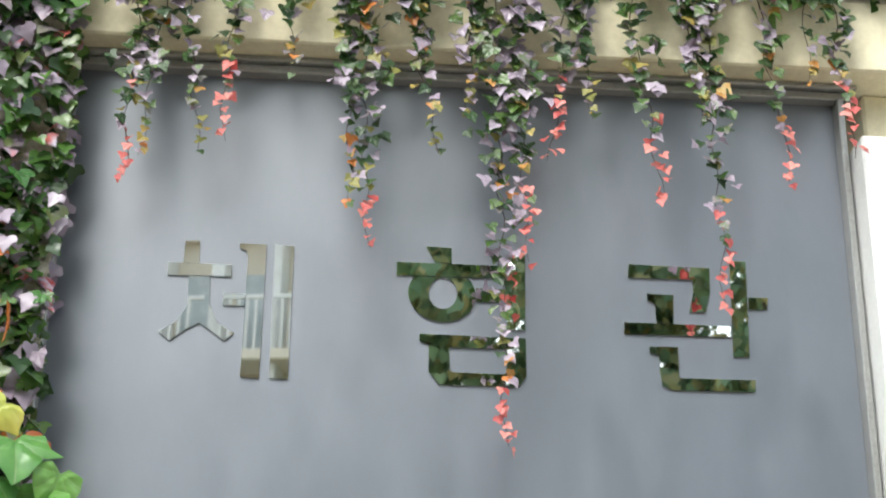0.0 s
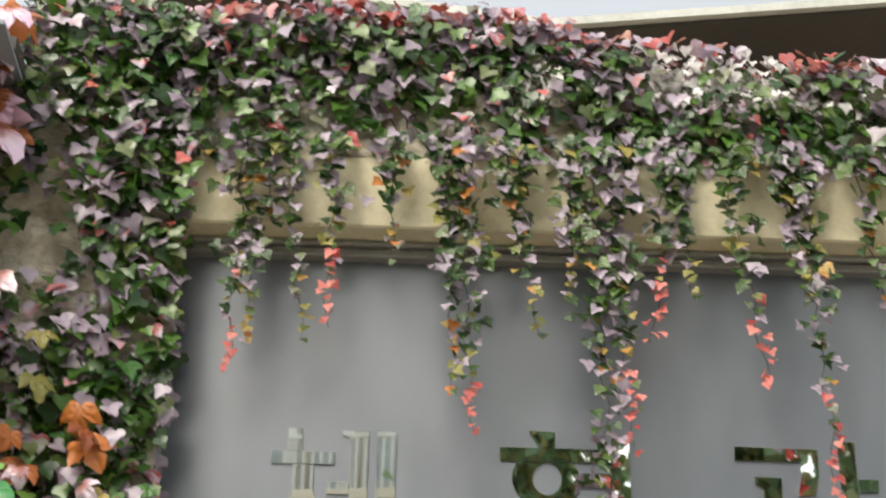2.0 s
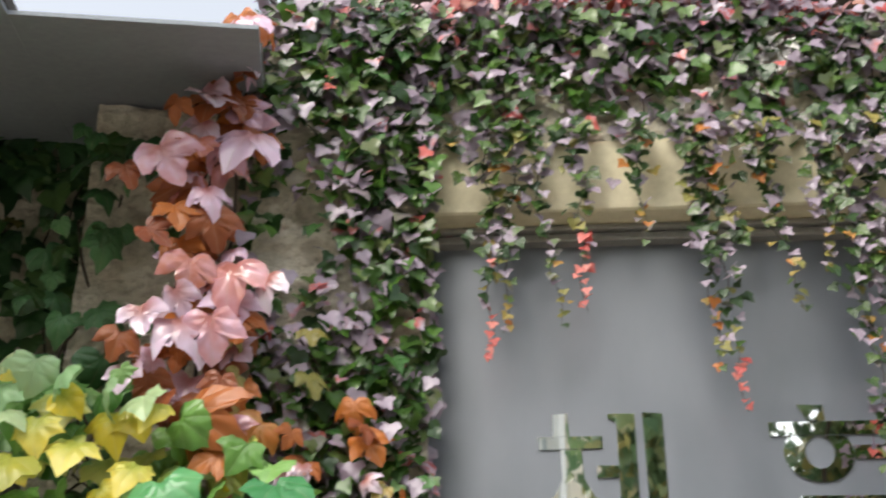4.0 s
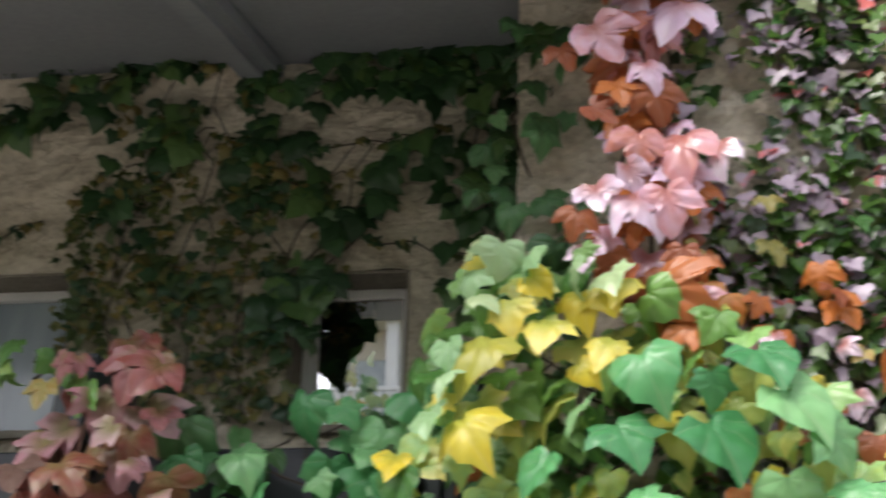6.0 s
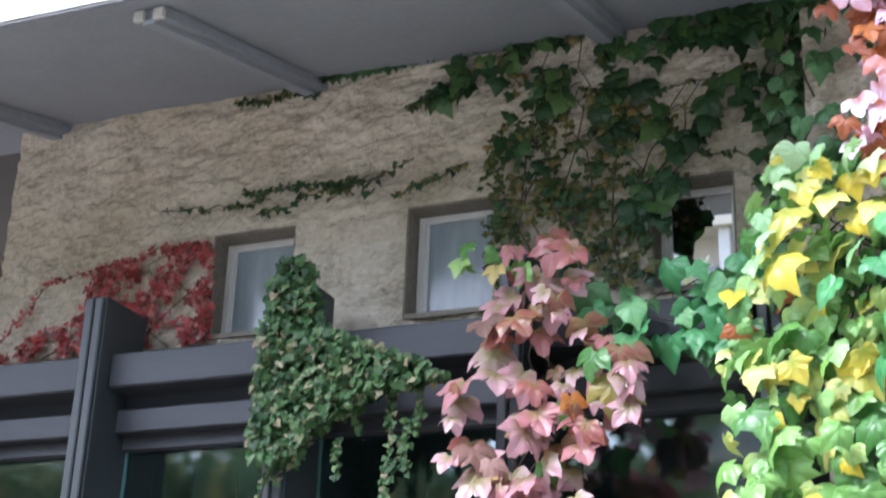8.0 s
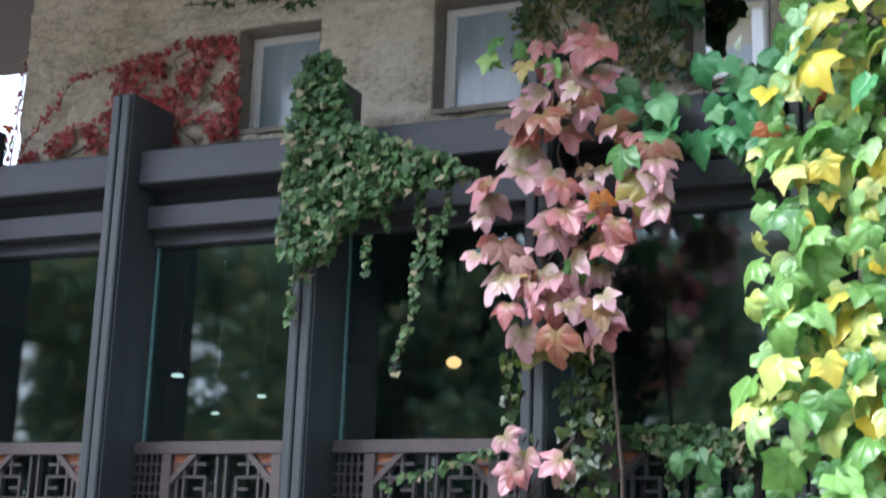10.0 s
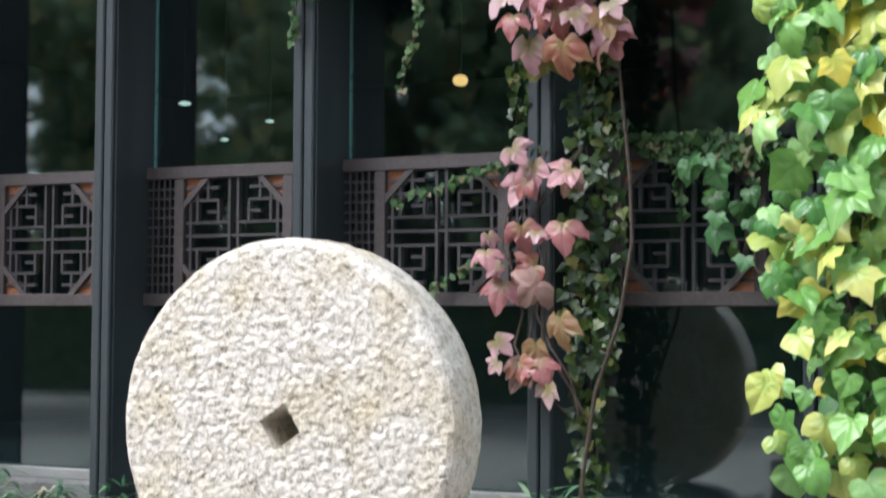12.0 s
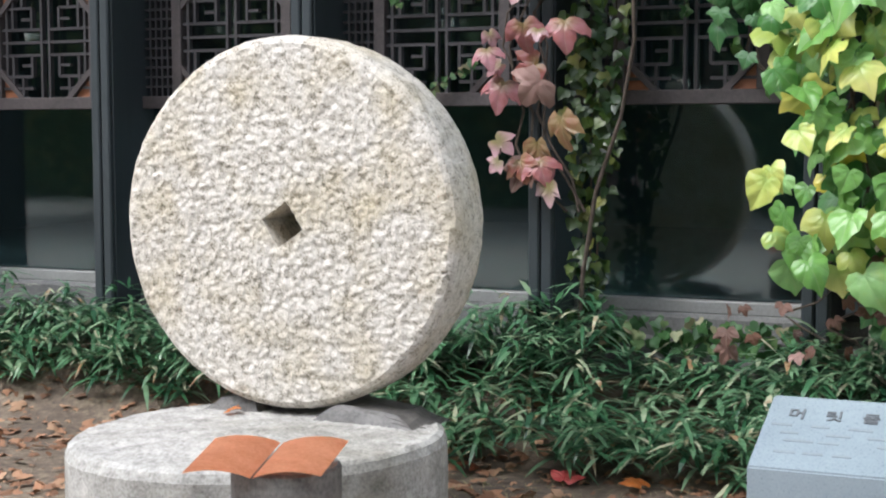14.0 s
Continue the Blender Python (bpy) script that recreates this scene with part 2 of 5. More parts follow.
DKGREEN, GREEN, BRIGHT = (0.036, 0.085, 0.015), (0.065, 0.20, 0.045), (0.19, 0.39, 0.085)
# Lavender tones: sky sheen on upturned ivy leaves, painted as leaf colour.
SKYSHEEN, PALESHEEN = (0.29, 0.22, 0.285), (0.47, 0.395, 0.475)
YELLOW, PALEYELLOW, ORANGE = (0.84, 0.66, 0.05), (0.86, 0.76, 0.20), (0.60, 0.19, 0.04)
RED, CORAL, PINK, RUST = (0.42, 0.05, 0.05), (0.66, 0.16, 0.14), (0.56, 0.30, 0.30), (0.28, 0.075, 0.035)
L_IVY = leaf_paint("ivy_mixed", [(0.0, (0.02, 0.055, 0.016)), (0.25, DKGREEN), (0.46, (0.085, 0.19, 0.028)), (0.64, (0.14, 0.17, 0.06)), (0.71, SKYSHEEN), (0.97, PALESHEEN), (1.0, CORAL)], island=True, rough=0.3)
L_IVYOB = leaf_paint("ivy_leaf_mixed", [(0.0, DKGREEN), (0.38, GREEN), (0.54, (0.16, 0.20, 0.12)), (0.64, SKYSHEEN), (0.9, PALESHEEN), (1.0, RED)], rough=0.3)
L_TOP = leaf_paint("ivy_red_tops", [(0.0, RED), (0.35, RUST), (0.5, SKYSHEEN), (0.8, PALESHEEN), (1.0, CORAL)], island=True)
L_STRAND = leaf_paint("strand_leaf", [(0.0, (0.022, 0.06, 0.018)), (0.3, DKGREEN), (0.5, (0.095, 0.175, 0.03)), (0.66, SKYSHEEN), (1.0, PALESHEEN)], rough=0.3)
L_OLIVE = leaf_paint("olive_leaf", [(0.0, (0.16, 0.18, 0.05)), (0.5, (0.32, 0.28, 0.07)), (1.0, ORANGE)])
L_CORAL = leaf_paint("coral_leaf", [(0.0, RED), (0.5, CORAL), (1.0, (0.75, 0.28, 0.24))])
L_PINK = leaf_paint("pink_leaf", [(0.0, (0.26, 0.17, 0.08)), (0.2, (0.28, 0.085, 0.06)), (0.42, (0.40, 0.165, 0.175)), (0.75, (0.50, 0.28, 0.32)), (1.0, (0.56, 0.37, 0.39))], rough=0.34, heart=(0.20, 0.19, 0.05))
# Mauve leaves; the near-white stops paint sky glare into their colour.
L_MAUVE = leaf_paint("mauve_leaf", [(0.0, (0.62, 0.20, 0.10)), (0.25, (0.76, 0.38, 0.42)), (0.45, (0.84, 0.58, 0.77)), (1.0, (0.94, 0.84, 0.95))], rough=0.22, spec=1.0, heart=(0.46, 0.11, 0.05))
L_RUST = leaf_paint("rust_leaf", [(0.0, RUST), (0.5, (0.40, 0.12, 0.04)), (1.0, ORANGE)])
L_YELLOW = leaf_paint("yellow_leaf", [(0.0, (0.42, 0.42, 0.07)), (0.5, YELLOW), (1.0, PALEYELLOW)], heart=(0.36, 0.42, 0.07))
L_GREEN = leaf_paint("green_leaf", [(0.0, GREEN), (0.5, BRIGHT), (0.8, (0.31, 0.54, 0.20)), (1.0, (0.42, 0.52, 0.11))], rough=0.32)
L_LUSH = leaf_paint("lush_leaf", [(0.0, (0.06, 0.26, 0.09)), (0.5, (0.12, 0.40, 0.15)), (1.0, (0.28, 0.56, 0.24))], rough=0.28)
L_LIME = leaf_paint("lime_leaf", [(0.0, (0.36, 0.46, 0.11)), (0.5, (0.58, 0.60, 0.15)), (1.0, (0.80, 0.75, 0.28))], rough=0.32, heart=(0.28, 0.42, 0.09))
L_SAGE = leaf_paint("sage_leaf", [(0.0, (0.24, 0.46, 0.20)), (0.5, (0.42, 0.62, 0.34)), (1.0, (0.56, 0.68, 0.36))], rough=0.28)
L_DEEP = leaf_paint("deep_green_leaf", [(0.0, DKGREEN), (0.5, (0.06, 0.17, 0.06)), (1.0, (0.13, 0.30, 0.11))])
L_DARKIVY = leaf_paint("dark_ivy", [(0.0, (0.018, 0.05, 0.018)), (0.4, (0.042, 0.105, 0.034)), (0.72, (0.08, 0.16, 0.052)), (0.85, (0.14, 0.20, 0.085)), (1.0, (0.30, 0.25, 0.16))], island=True, rough=0.5, spec=0.3)
L_WALL = leaf_paint("wall_creeper", [(0.0, (0.022, 0.065, 0.028)), (0.45, (0.04, 0.105, 0.04)), (0.75, (0.09, 0.13, 0.04)), (1.0, (0.24, 0.19, 0.06))], island=True)
L_WALLDEEP = leaf_paint("deep_wall_creeper", [(0.0, (0.02, 0.06, 0.022)), (0.6, (0.045, 0.12, 0.04)), (1.0, (0.10, 0.19, 0.05))], island=True)
L_OLIVEWALL = leaf_paint("olive_wall_creeper", [(0.0, (0.035, 0.075, 0.025)), (0.5, (0.085, 0.12, 0.03)), (0.8, (0.17, 0.17, 0.045)), (1.0, (0.30, 0.22, 0.07))], island=True, rough=0.5)
L_RED = leaf_paint("red_creeper", [(0.0, (0.17, 0.05, 0.045)), (0.3, (0.34, 0.06, 0.055)), (0.62, (0.50, 0.09, 0.085)), (0.85, (0.56, 0.22, 0.20)), (1.0, (0.42, 0.30, 0.22))], island=True)
L_TREE = leaf_paint("tree_foliage", [(0.0, (0.10, 0.19, 0.10)), (0.5, (0.20, 0.32, 0.16)), (0.8, (0.32, 0.33, 0.15)), (1.0, (0.44, 0.38, 0.14))], island=True)
L_BAMBOO = leaf_paint("bamboo_blade", [(0.0, (0.022, 0.08, 0.038)), (0.4, (0.066, 0.17, 0.075)), (0.72, (0.14, 0.26, 0.14)), (0.9, (0.27, 0.37, 0.22)), (0.97, (0.50, 0.47, 0.33)), (1.0, (0.30, 0.19, 0.10))], island=True, rough=0.32)
L_DRY = leaf_paint("withered_leaf", [(0.0, (0.14, 0.075, 0.055)), (0.5, (0.26, 0.14, 0.11)), (1.0, (0.36, 0.22, 0.19))], rough=0.6)
L_LITTERLEAF = leaf_paint("browned_leaf", [(0.0, (0.06, 0.03, 0.022)), (0.5, (0.13, 0.06, 0.04)), (1.0, (0.23, 0.11, 0.07))], rough=0.6)
L_PALE = leaf_paint("dry_pale_leaf", [(0.0, (0.20, 0.18, 0.17)), (0.35, (0.70, 0.67, 0.66)), (1.0, (0.88, 0.85, 0.83))], island=True, rough=0.3)
L_LITTER = leaf_paint("dry_leaf", [(0.0, (0.15, 0.075, 0.04)), (0.5, (0.30, 0.15, 0.08)), (0.85, (0.40, 0.25, 0.15)), (1.0, (0.44, 0.22, 0.12))], island=True, rough=0.8, through_light=0.1)


# ---- building helpers ----
def part(name, bm, mat, parent=None, label=""):
    me = bpy.data.meshes.new(name)
    bm.normal_update()
    bm.to_mesh(me)
    bm.free()
    me.materials.append(mat)
    ob = new(name, me)
    ob.parent = parent
    if label:
        ob["label"] = label
    return ob


def joined(name, verts, faces, mat, parent=None, smooth=False):
    me = bpy.data.meshes.new(name)
    me.from_pydata([tuple(v) for v in verts], [], [tuple(f) for f in faces])
    me.materials.append(mat)
    if smooth:
        me.shade_smooth()
    ob = new(name, me)
    ob.parent = parent
    return ob


def thing(name, label, category, at=(0, 0, 0), group="", kind=""):
    e = new(name)
    e.location = at
    return tagged(e, label, category, group, kind)


def add_box(bm, x0, x1, y0, y1, z0, z1, bevel=0.0, m=None):
    r = bmesh.ops.create_cube(bm, size=1.0, matrix=Matrix.LocRotScale(((x0 + x1) / 2, (y0 + y1) / 2, (z0 + z1) / 2), None, (abs(x1 - x0), abs(y1 - y0), abs(z1 - z0))))
    vs = r["verts"]
    if bevel:
        es = list({e for v in vs for e in v.link_edges})
        out = bmesh.ops.bevel(bm, geom=es, offset=bevel, segments=1, affect="EDGES")
        vs = list({v for f in out["faces"] for v in f.verts} | {v for v in vs if v.is_valid})
    if m is not None:
        bmesh.ops.transform(bm, matrix=m, verts=[v for v in vs if v.is_valid])
    return bm


def box(name, mat, parent, x0, x1, y0, y1, z0, z1, bevel=0.006, label="", m=None):
    return part(name, add_box(bmesh.new(), x0, x1, y0, y1, z0, z1, bevel, m), mat, parent, label)


def tube(bm, pts, r0, r1, sides=6):
    rings = []
    pts = [Vector(p) for p in pts]
    for i, p in enumerate(pts):
        d = (pts[min(i + 1, len(pts) - 1)] - pts[max(i - 1, 0)]).normalized()
        a = d.orthogonal().normalized()
        b = d.cross(a)
        r = r0 + (r1 - r0) * i / max(len(pts) - 1, 1)
        rings.append([bm.verts.new(p + r * (math.cos(t) * a + math.sin(t) * b)) for t in (2 * math.pi * k / sides for k in range(sides))])
    for q, s in zip(rings, rings[1:]):
        for k in range(sides):
            bm.faces.new((q[k], q[(k + 1) % sides], s[(k + 1) % sides], s[k]))
    bm.faces.new(rings[0][::-1])
    bm.faces.new(rings[-1])
    return bm


def wander(a, b, n, amount, rnd):
    """A way from a to b in n steps that strays a little."""
    a, b = Vector(a), Vector(b)
    return [a.lerp(b, i / n) + (Vector([rnd.uniform(-1, 1) for _ in range(3)]) * amount if 0 < i < n else Vector()) for i in range(n + 1)]


# ---- leaves ----
MAPLE = [(0, 0), (0.13, -0.13), (0.30, -0.20), (0.46, -0.17), (0.60, -0.04), (0.70, 0.14), (0.74, 0.34), (0.84, 0.60), (0.62, 0.53), (0.52, 0.58), (0.37, 0.50), (0.38, 0.68), (0.27, 0.80), (0.20, 0.98)]
HEART = [(0, 0), (0.13, -0.12), (0.34, -0.18), (0.52, -0.10), (0.64, 0.08), (0.68, 0.24), (0.76, 0.44), (0.58, 0.47), (0.48, 0.54), (0.38, 0.70), (0.20, 0.90)]
ROUND = [(0, 0), (0.14, -0.13), (0.36, -0.17), (0.54, -0.06), (0.63, 0.14), (0.62, 0.34), (0.54, 0.52), (0.40, 0.70), (0.20, 0.88)]
IVY = [(0, 0), (0.22, -0.13), (0.48, -0.10), (0.64, 0.14), (0.62, 0.36), (0.42, 0.50), (0.26, 0.78)]


def leaf_shape(half, seed, curl, ribs=True):
    """Vertices and faces of one leaf, stalk end at the origin, tip along +y, upper side +z."""
    rnd = random.Random(seed)
    right = [(x * rnd.uniform(0.88, 1.12), y + rnd.uniform(-0.04, 0.04)) for x, y in half[1:]]
    left = [(-x * rnd.uniform(0.88, 1.12), y + rnd.uniform(-0.04, 0.04)) for x, y in half[1:]]
    ring = [(0, 0)] + right + [(rnd.uniform(-0.07, 0.07), 1.12)] + left[::-1]
    lean = rnd.uniform(-0.12, 0.12)
    lift = lambda x, y: 0.26 * abs(x) + lean * x - curl * (x * x + 0.9 * (y - 0.25) ** 2)
    n = len(ring)
    verts = [(x, y, lift(x, y) + rnd.uniform(-0.05, 0.05)) for x, y in ring]
    if not ribs:
        return np.array(verts + [(0, 0.36, -0.05)]), [(n, i, (i + 1) % n) for i in range(n)]
    inner = [(x * 0.55, 0.3 + (y - 0.3) * 0.55) for x, y in ring]
    verts += [(x, y, lift(x, y) + (0.035 if i % 3 else -0.02)) for i, (x, y) in enumerate(inner)] + [(0, 0.3, 0.0)]
    faces = []
    for i in range(n):
        k = (i + 1) % n
        faces += [(i, k, n + k, n + i), (2 * n, n + i, n + k)]
    return np.array(verts), faces


SHAPES = {"maple": [leaf_shape(MAPLE, k, c) for k, c in ((1, 0.25), (2, 0.5), (3, 0.75), (4, 0.1))],
          "heart": [leaf_shape(q, k, c) for q, k, c in ((HEART, 5, 0.3), (HEART, 6, 0.6), (ROUND, 7, 0.8), (ROUND, 8, 0.25), (HEART, 15, 0.95))],
          "ivy": [leaf_shape(IVY, k, c, False) for k, c in ((9, 0.3), (10, 0.5), (11, 0.15))]}
LEAFMESH = {}


def leaf_data(kind, k, mat):
    key = (kind, k, mat.name)
    if key not in LEAFMESH:
        v, f = SHAPES[kind][k]
        me = bpy.data.meshes.new("leaf")
        me.from_pydata([tuple(p) for p in v], [], f)
        me.materials.append(mat)
        me.shade_smooth()
        LEAFMESH[key] = me
    return LEAFMESH[key]


def turn_of(tip, face):
    y = Vector(tip).normalized()
    z = Vector(face)
    z = (z - z.dot(y) * y).normalized()
    return Matrix((y.cross(z), y, z)).transposed()


def leaf_pose(rnd, face=(0, -1, 0.45), spread=0.5, droop=0.7, out=0.15):
    """The turn of a leaf that hangs down and faces outwards."""
    f = Vector(face).normalized() + Vector([rnd.gauss(0, spread) for _ in range(3)])
    t = Vector((rnd.gauss(0, 0.45), rnd.gauss(0, 0.25) - out, -droop))
    return turn_of(t, f)


def leaf(parent, kind, mat, at, turn, size, rnd):
    ob = new("leaf", leaf_data(kind, rnd.randrange(len(SHAPES[kind])), mat))
    ob.parent = parent
    ob.matrix_basis = Matrix.Translation(at) @ turn.to_4x4() @ Matrix.Diagonal((size * rnd.uniform(0.85, 1.1), size, size, 1))
    return ob


class Heap:
    """Many leaves in one mesh."""
    def __init__(self):
        self.v, self.f, self.n = [], [], 0

    def add(self, kind, at, turn, size, rnd):
        v, f = SHAPES[kind][rnd.randrange(len(SHAPES[kind]))]
        m = np.array(turn) * size
        self.v.append(v @ m.T + np.array(at))
        self.f.extend(tuple(i + self.n for i in q) for q in f)
        self.n += len(v)

    def done(self, name, mat, parent=None):
        return joined(name, np.concatenate(self.v), self.f, mat, parent, smooth=True)


# ---- ground ----
def ground_height(x, y):
    rise = min(max((y - 5.9) / 0.9, 0), 1)
    near = math.exp(-((x + 3) ** 2 + (y - 4) ** 2) / 60)
    return 0.34 * rise * rise * (3 - 2 * rise) * near ** 0.15 + near * 0.03 * noise.noise((x * 1.7, y * 1.7, 0)) + near * 0.012 * noise.noise((x * 7, y * 7, 3))


gx = np.unique(np.concatenate([np.linspace(-400, 400, 21), np.linspace(-30, 30, 25), np.arange(-8, 4.01, 0.1)]))
gy = np.unique(np.concatenate([np.linspace(-400, 400, 21), np.linspace(-30, 30, 25), np.arange(1.5, 7.01, 0.1)]))
gv = [(x, y, ground_height(x, y)) for y in gy for x in gx]
gf = [(j * len(gx) + i, j * len(gx) + i + 1, (j + 1) * len(gx) + i + 1, (j + 1) * len(gx) + i) for j in range(len(gy) - 1) for i in range(len(gx) - 1)]
tagged(joined("ground", gv, gf, SOIL, smooth=True), "brown bare soil with dry leaves and thin grass", "ground", kind="structure")
pv = box("pavement", PAVING, None, -30, 30, -11, 3.0, -0.1, 0.035, 0.01)
tagged(pv, "pale paved footpath facing the building", "pavement", kind="structure")

# ---- timber facade ----
GLASS_Y, POST_Y = 7.10, 6.68
POSTS = [-7.74, -6.45, -5.165, -3.89, -2.575, -1.26]
PW = 0.13


def make_post(x):
    p = thing("timber_post", "tall blue-black painted timber post with grooved front", "post", (x, POST_Y, 0.3), "facade posts")
    box("shaft", TIMBER, p, 0, PW, 0.035, 0.46, 0.0, 4.1, 0.006)
    for k in (0, 1):
        box("front_strip", TIMBER, p, 0.004 + k * 0.066, 0.060 + k * 0.066, 0, 0.035, 0.0, 4.085, 0.008)
    return p


post = make_post(POSTS[0])
for x in POSTS[1:]:
    copy_thing(post, pose(x, POST_Y, 0.3))


def lattice_bars(bm, w, h, y0, y1):
    """The fretwork of a square panel w by h, centred on the origin."""
    t = 0.008
    def v(x, z0, z1):
        add_box(bm, x - t, x + t, y0, y1, z0, z1)
    def hz(z, x0, x1):
        add_box(bm, x0, x1, y0 + 0.003, y1 - 0.003, z - t, z + t)
    a, b = w / 2, h / 2
    v(-0.028, -b, b), v(0.028, -b, b)
    hz(0.0, -a, a)
    for s in (-1, 1):
        for q in (-1, 1):
            hz(q * 0.075, *sorted((s * 0.028, s * a)))
            hz(q * 0.20, *sorted((s * 0.10, s * 0.24)))
            v(s * 0.10, *sorted((q * 0.075, q * 0.20)))
            v(s * 0.17, *sorted((q * 0.20, q * b)))
            v(s * 0.24, *sorted((q * 0.075, q * 0.27)))
            hz(q * 0.27, *sorted((s * 0.10, s * a)))
            hz(q * 0.135, *sorted((s * 0.10, s * 0.175)))
            v(s * 0.285, *sorted((q * 0.0, q * 0.2)))
            hz(q * 0.2, *sorted((s * 0.24, s * a)))


def make_bay(x0, x1):
    """Glazing and fretwork between two posts."""
    w = x1 - x0
    c = w / 2
    bay = thing("window_bay", "dark glazed window bay with brown fretwork band", "window", (x0, GLASS_Y, 0), "window bays", "structure")
    y0, y1 = -0.10, -0.035
    pane = box("upper_glass", GLASS, bay, 0, w, -0.006, 0.006, 2.40, 3.56, 0, "dark reflecting glass")
    pane.visible_shadow = False
    box("lower_glass", GLASS, bay, 0, w, -0.006, 0.006, 0.66, 1.61, 0, "dark reflecting glass").visible_shadow = False
    box("panel_glass", GLASS, bay, 0, w, -0.006, 0.006, 1.61, 2.40, 0, "dark reflecting glass").visible_shadow = False
    box("glass_edge", TEALEDGE, pane, 0.0, 0.012, -0.03, -0.008, 2.41, 3.55, 0.002, "pale green glass edge")
    box("top_rail", LATTICE, bay, 0, w, y0, y1, 2.33, 2.40, 0.004)
    box("bottom_rail", LATTICE, bay, 0, w, y0 - 0.015, y1, 1.61, 1.68, 0.004)
    box("sill_rail", STEEL, bay, 0, w, y0, y1, 0.60, 0.66, 0.004)
    for s in (-1, 1):
        box("stile", LATTICE, bay, c + s * 0.355 - 0.032, c + s * 0.355 + 0.032, y0 + 0.004, y1, 1.68, 2.33, 0.004)
    bm = bmesh.new()
    lattice_bars(bm, 0.64, 0.65, y0 + 0.02, y1 - 0.012)
    fr = part("fretwork", bm, FRETSHADE, bay)
    fr.location = (c, 0, 2.005)
    for s in (-1, 1):
        bm = bmesh.new()
        g0, g1 = (0.0, c - 0.387) if s < 0 else (c + 0.387, w)
        for k in range(1, 5):
            x = g0 + (g1 - g0) * k / 5
            add_box(bm, x - 0.006, x + 0.006, y0 + 0.02, y1 - 0.012, 1.68, 2.33)
        for k in range(1, 12):
            z = 1.68 + 0.65 * k / 12
            add_box(bm, g0, g1, y0 + 0.023, y1 - 0.015, z - 0.006, z + 0.006)
        part("side_grid", bm, FRETSHADE, bay)
        for q in (-1, 1):
            bm = bmesh.new()
            cx, cz = c + s * 0.323, 2.005 + q * 0.325
            d = 0.125
            pts = [(cx, cz - q * d), (cx, cz - q * (d + 0.045)), (cx - s * (d + 0.045), cz), (cx - s * d, cz)]
            front = [bm.verts.new((x, y0 + 0.008, z)) for x, z in pts]
            back = [bm.verts.new((x, y1, z)) for x, z in pts]
            bm.faces.new(front), bm.faces.new(back[::-1])
            for k in range(4):
                bm.faces.new((front[k], back[k], back[(k + 1) % 4], front[(k + 1) % 4]))
            bmesh.ops.recalc_face_normals(bm, faces=bm.faces)
            brace = part("corner_brace", bm, LATTICE, bay)
            bm = bmesh.new()
            pts = [(cx, cz), (cx, cz - q * d), (cx - s * d, cz)]
            front = [bm.verts.new((x, y0 + 0.04, z)) for x, z in pts]
            back = [bm.verts.new((x, y1, z)) for x, z in pts]
            bm.faces.new(front), bm.faces.new(back[::-1])
            for k in range(3):
                bm.faces.new((front[k], back[k], back[(k + 1) % 3], front[(k + 1) % 3]))
            bmesh.ops.recalc_face_normals(bm, faces=bm.faces)
            part("corner_infill", bm, ORANGEWOOD, brace, "orange-brown corner infill")
    return bay


bay = make_bay(POSTS[1] + PW, POSTS[2])
for a in (0, 2, 3, 4):
    copy_thing(bay, pose(POSTS[a] + PW, GLASS_Y, 0))


def make_beams(x0, x1):
    b = thing("timber_beam", "blue-black painted double timber beam between posts", "beam", (x0, 0, 0), "facade beams")
    w = x1 - x0
    box("upper_beam", BEAMWOOD, b, 0, w, 6.82, 7.12, 3.87, 4.075, 0.01)
    box("recess_board", BEAMWOOD, b, 0, w, 7.03, 7.12, 3.77, 3.87, 0.0)
    box("lower_beam", BEAMWOOD, b, 0, w, 6.94, 7.12, 3.63, 3.77, 0.008)
    box("glazing_head", BEAMWOOD, b, 0, w, 7.03, 7.12, 3.55, 3.63, 0.004)
    return b


beam = make_beams(POSTS[1] + PW, POSTS[2])
for a in (0, 2, 3, 4):
    copy_thing(beam, pose(POSTS[a] + PW, 0, 0))
tagged(box("plinth", LEDGE, None, -9, 0.2, 6.94, 7.3, -0.2, 0.60, 0.02), "grey stone plinth under the windows", "plinth", kind="structure")
for k in range(9):
    x = -8.2 + k * 0.92
    tagged(box("ledge_stone", LEDGE, None, x, x + 0.9, 6.74, 6.94, 0.30, 0.49 + 0.012 * math.sin(k * 2.1), 0.02), "grey rectangular ledge stone along the bed", "ledge stone", "ledge stones")

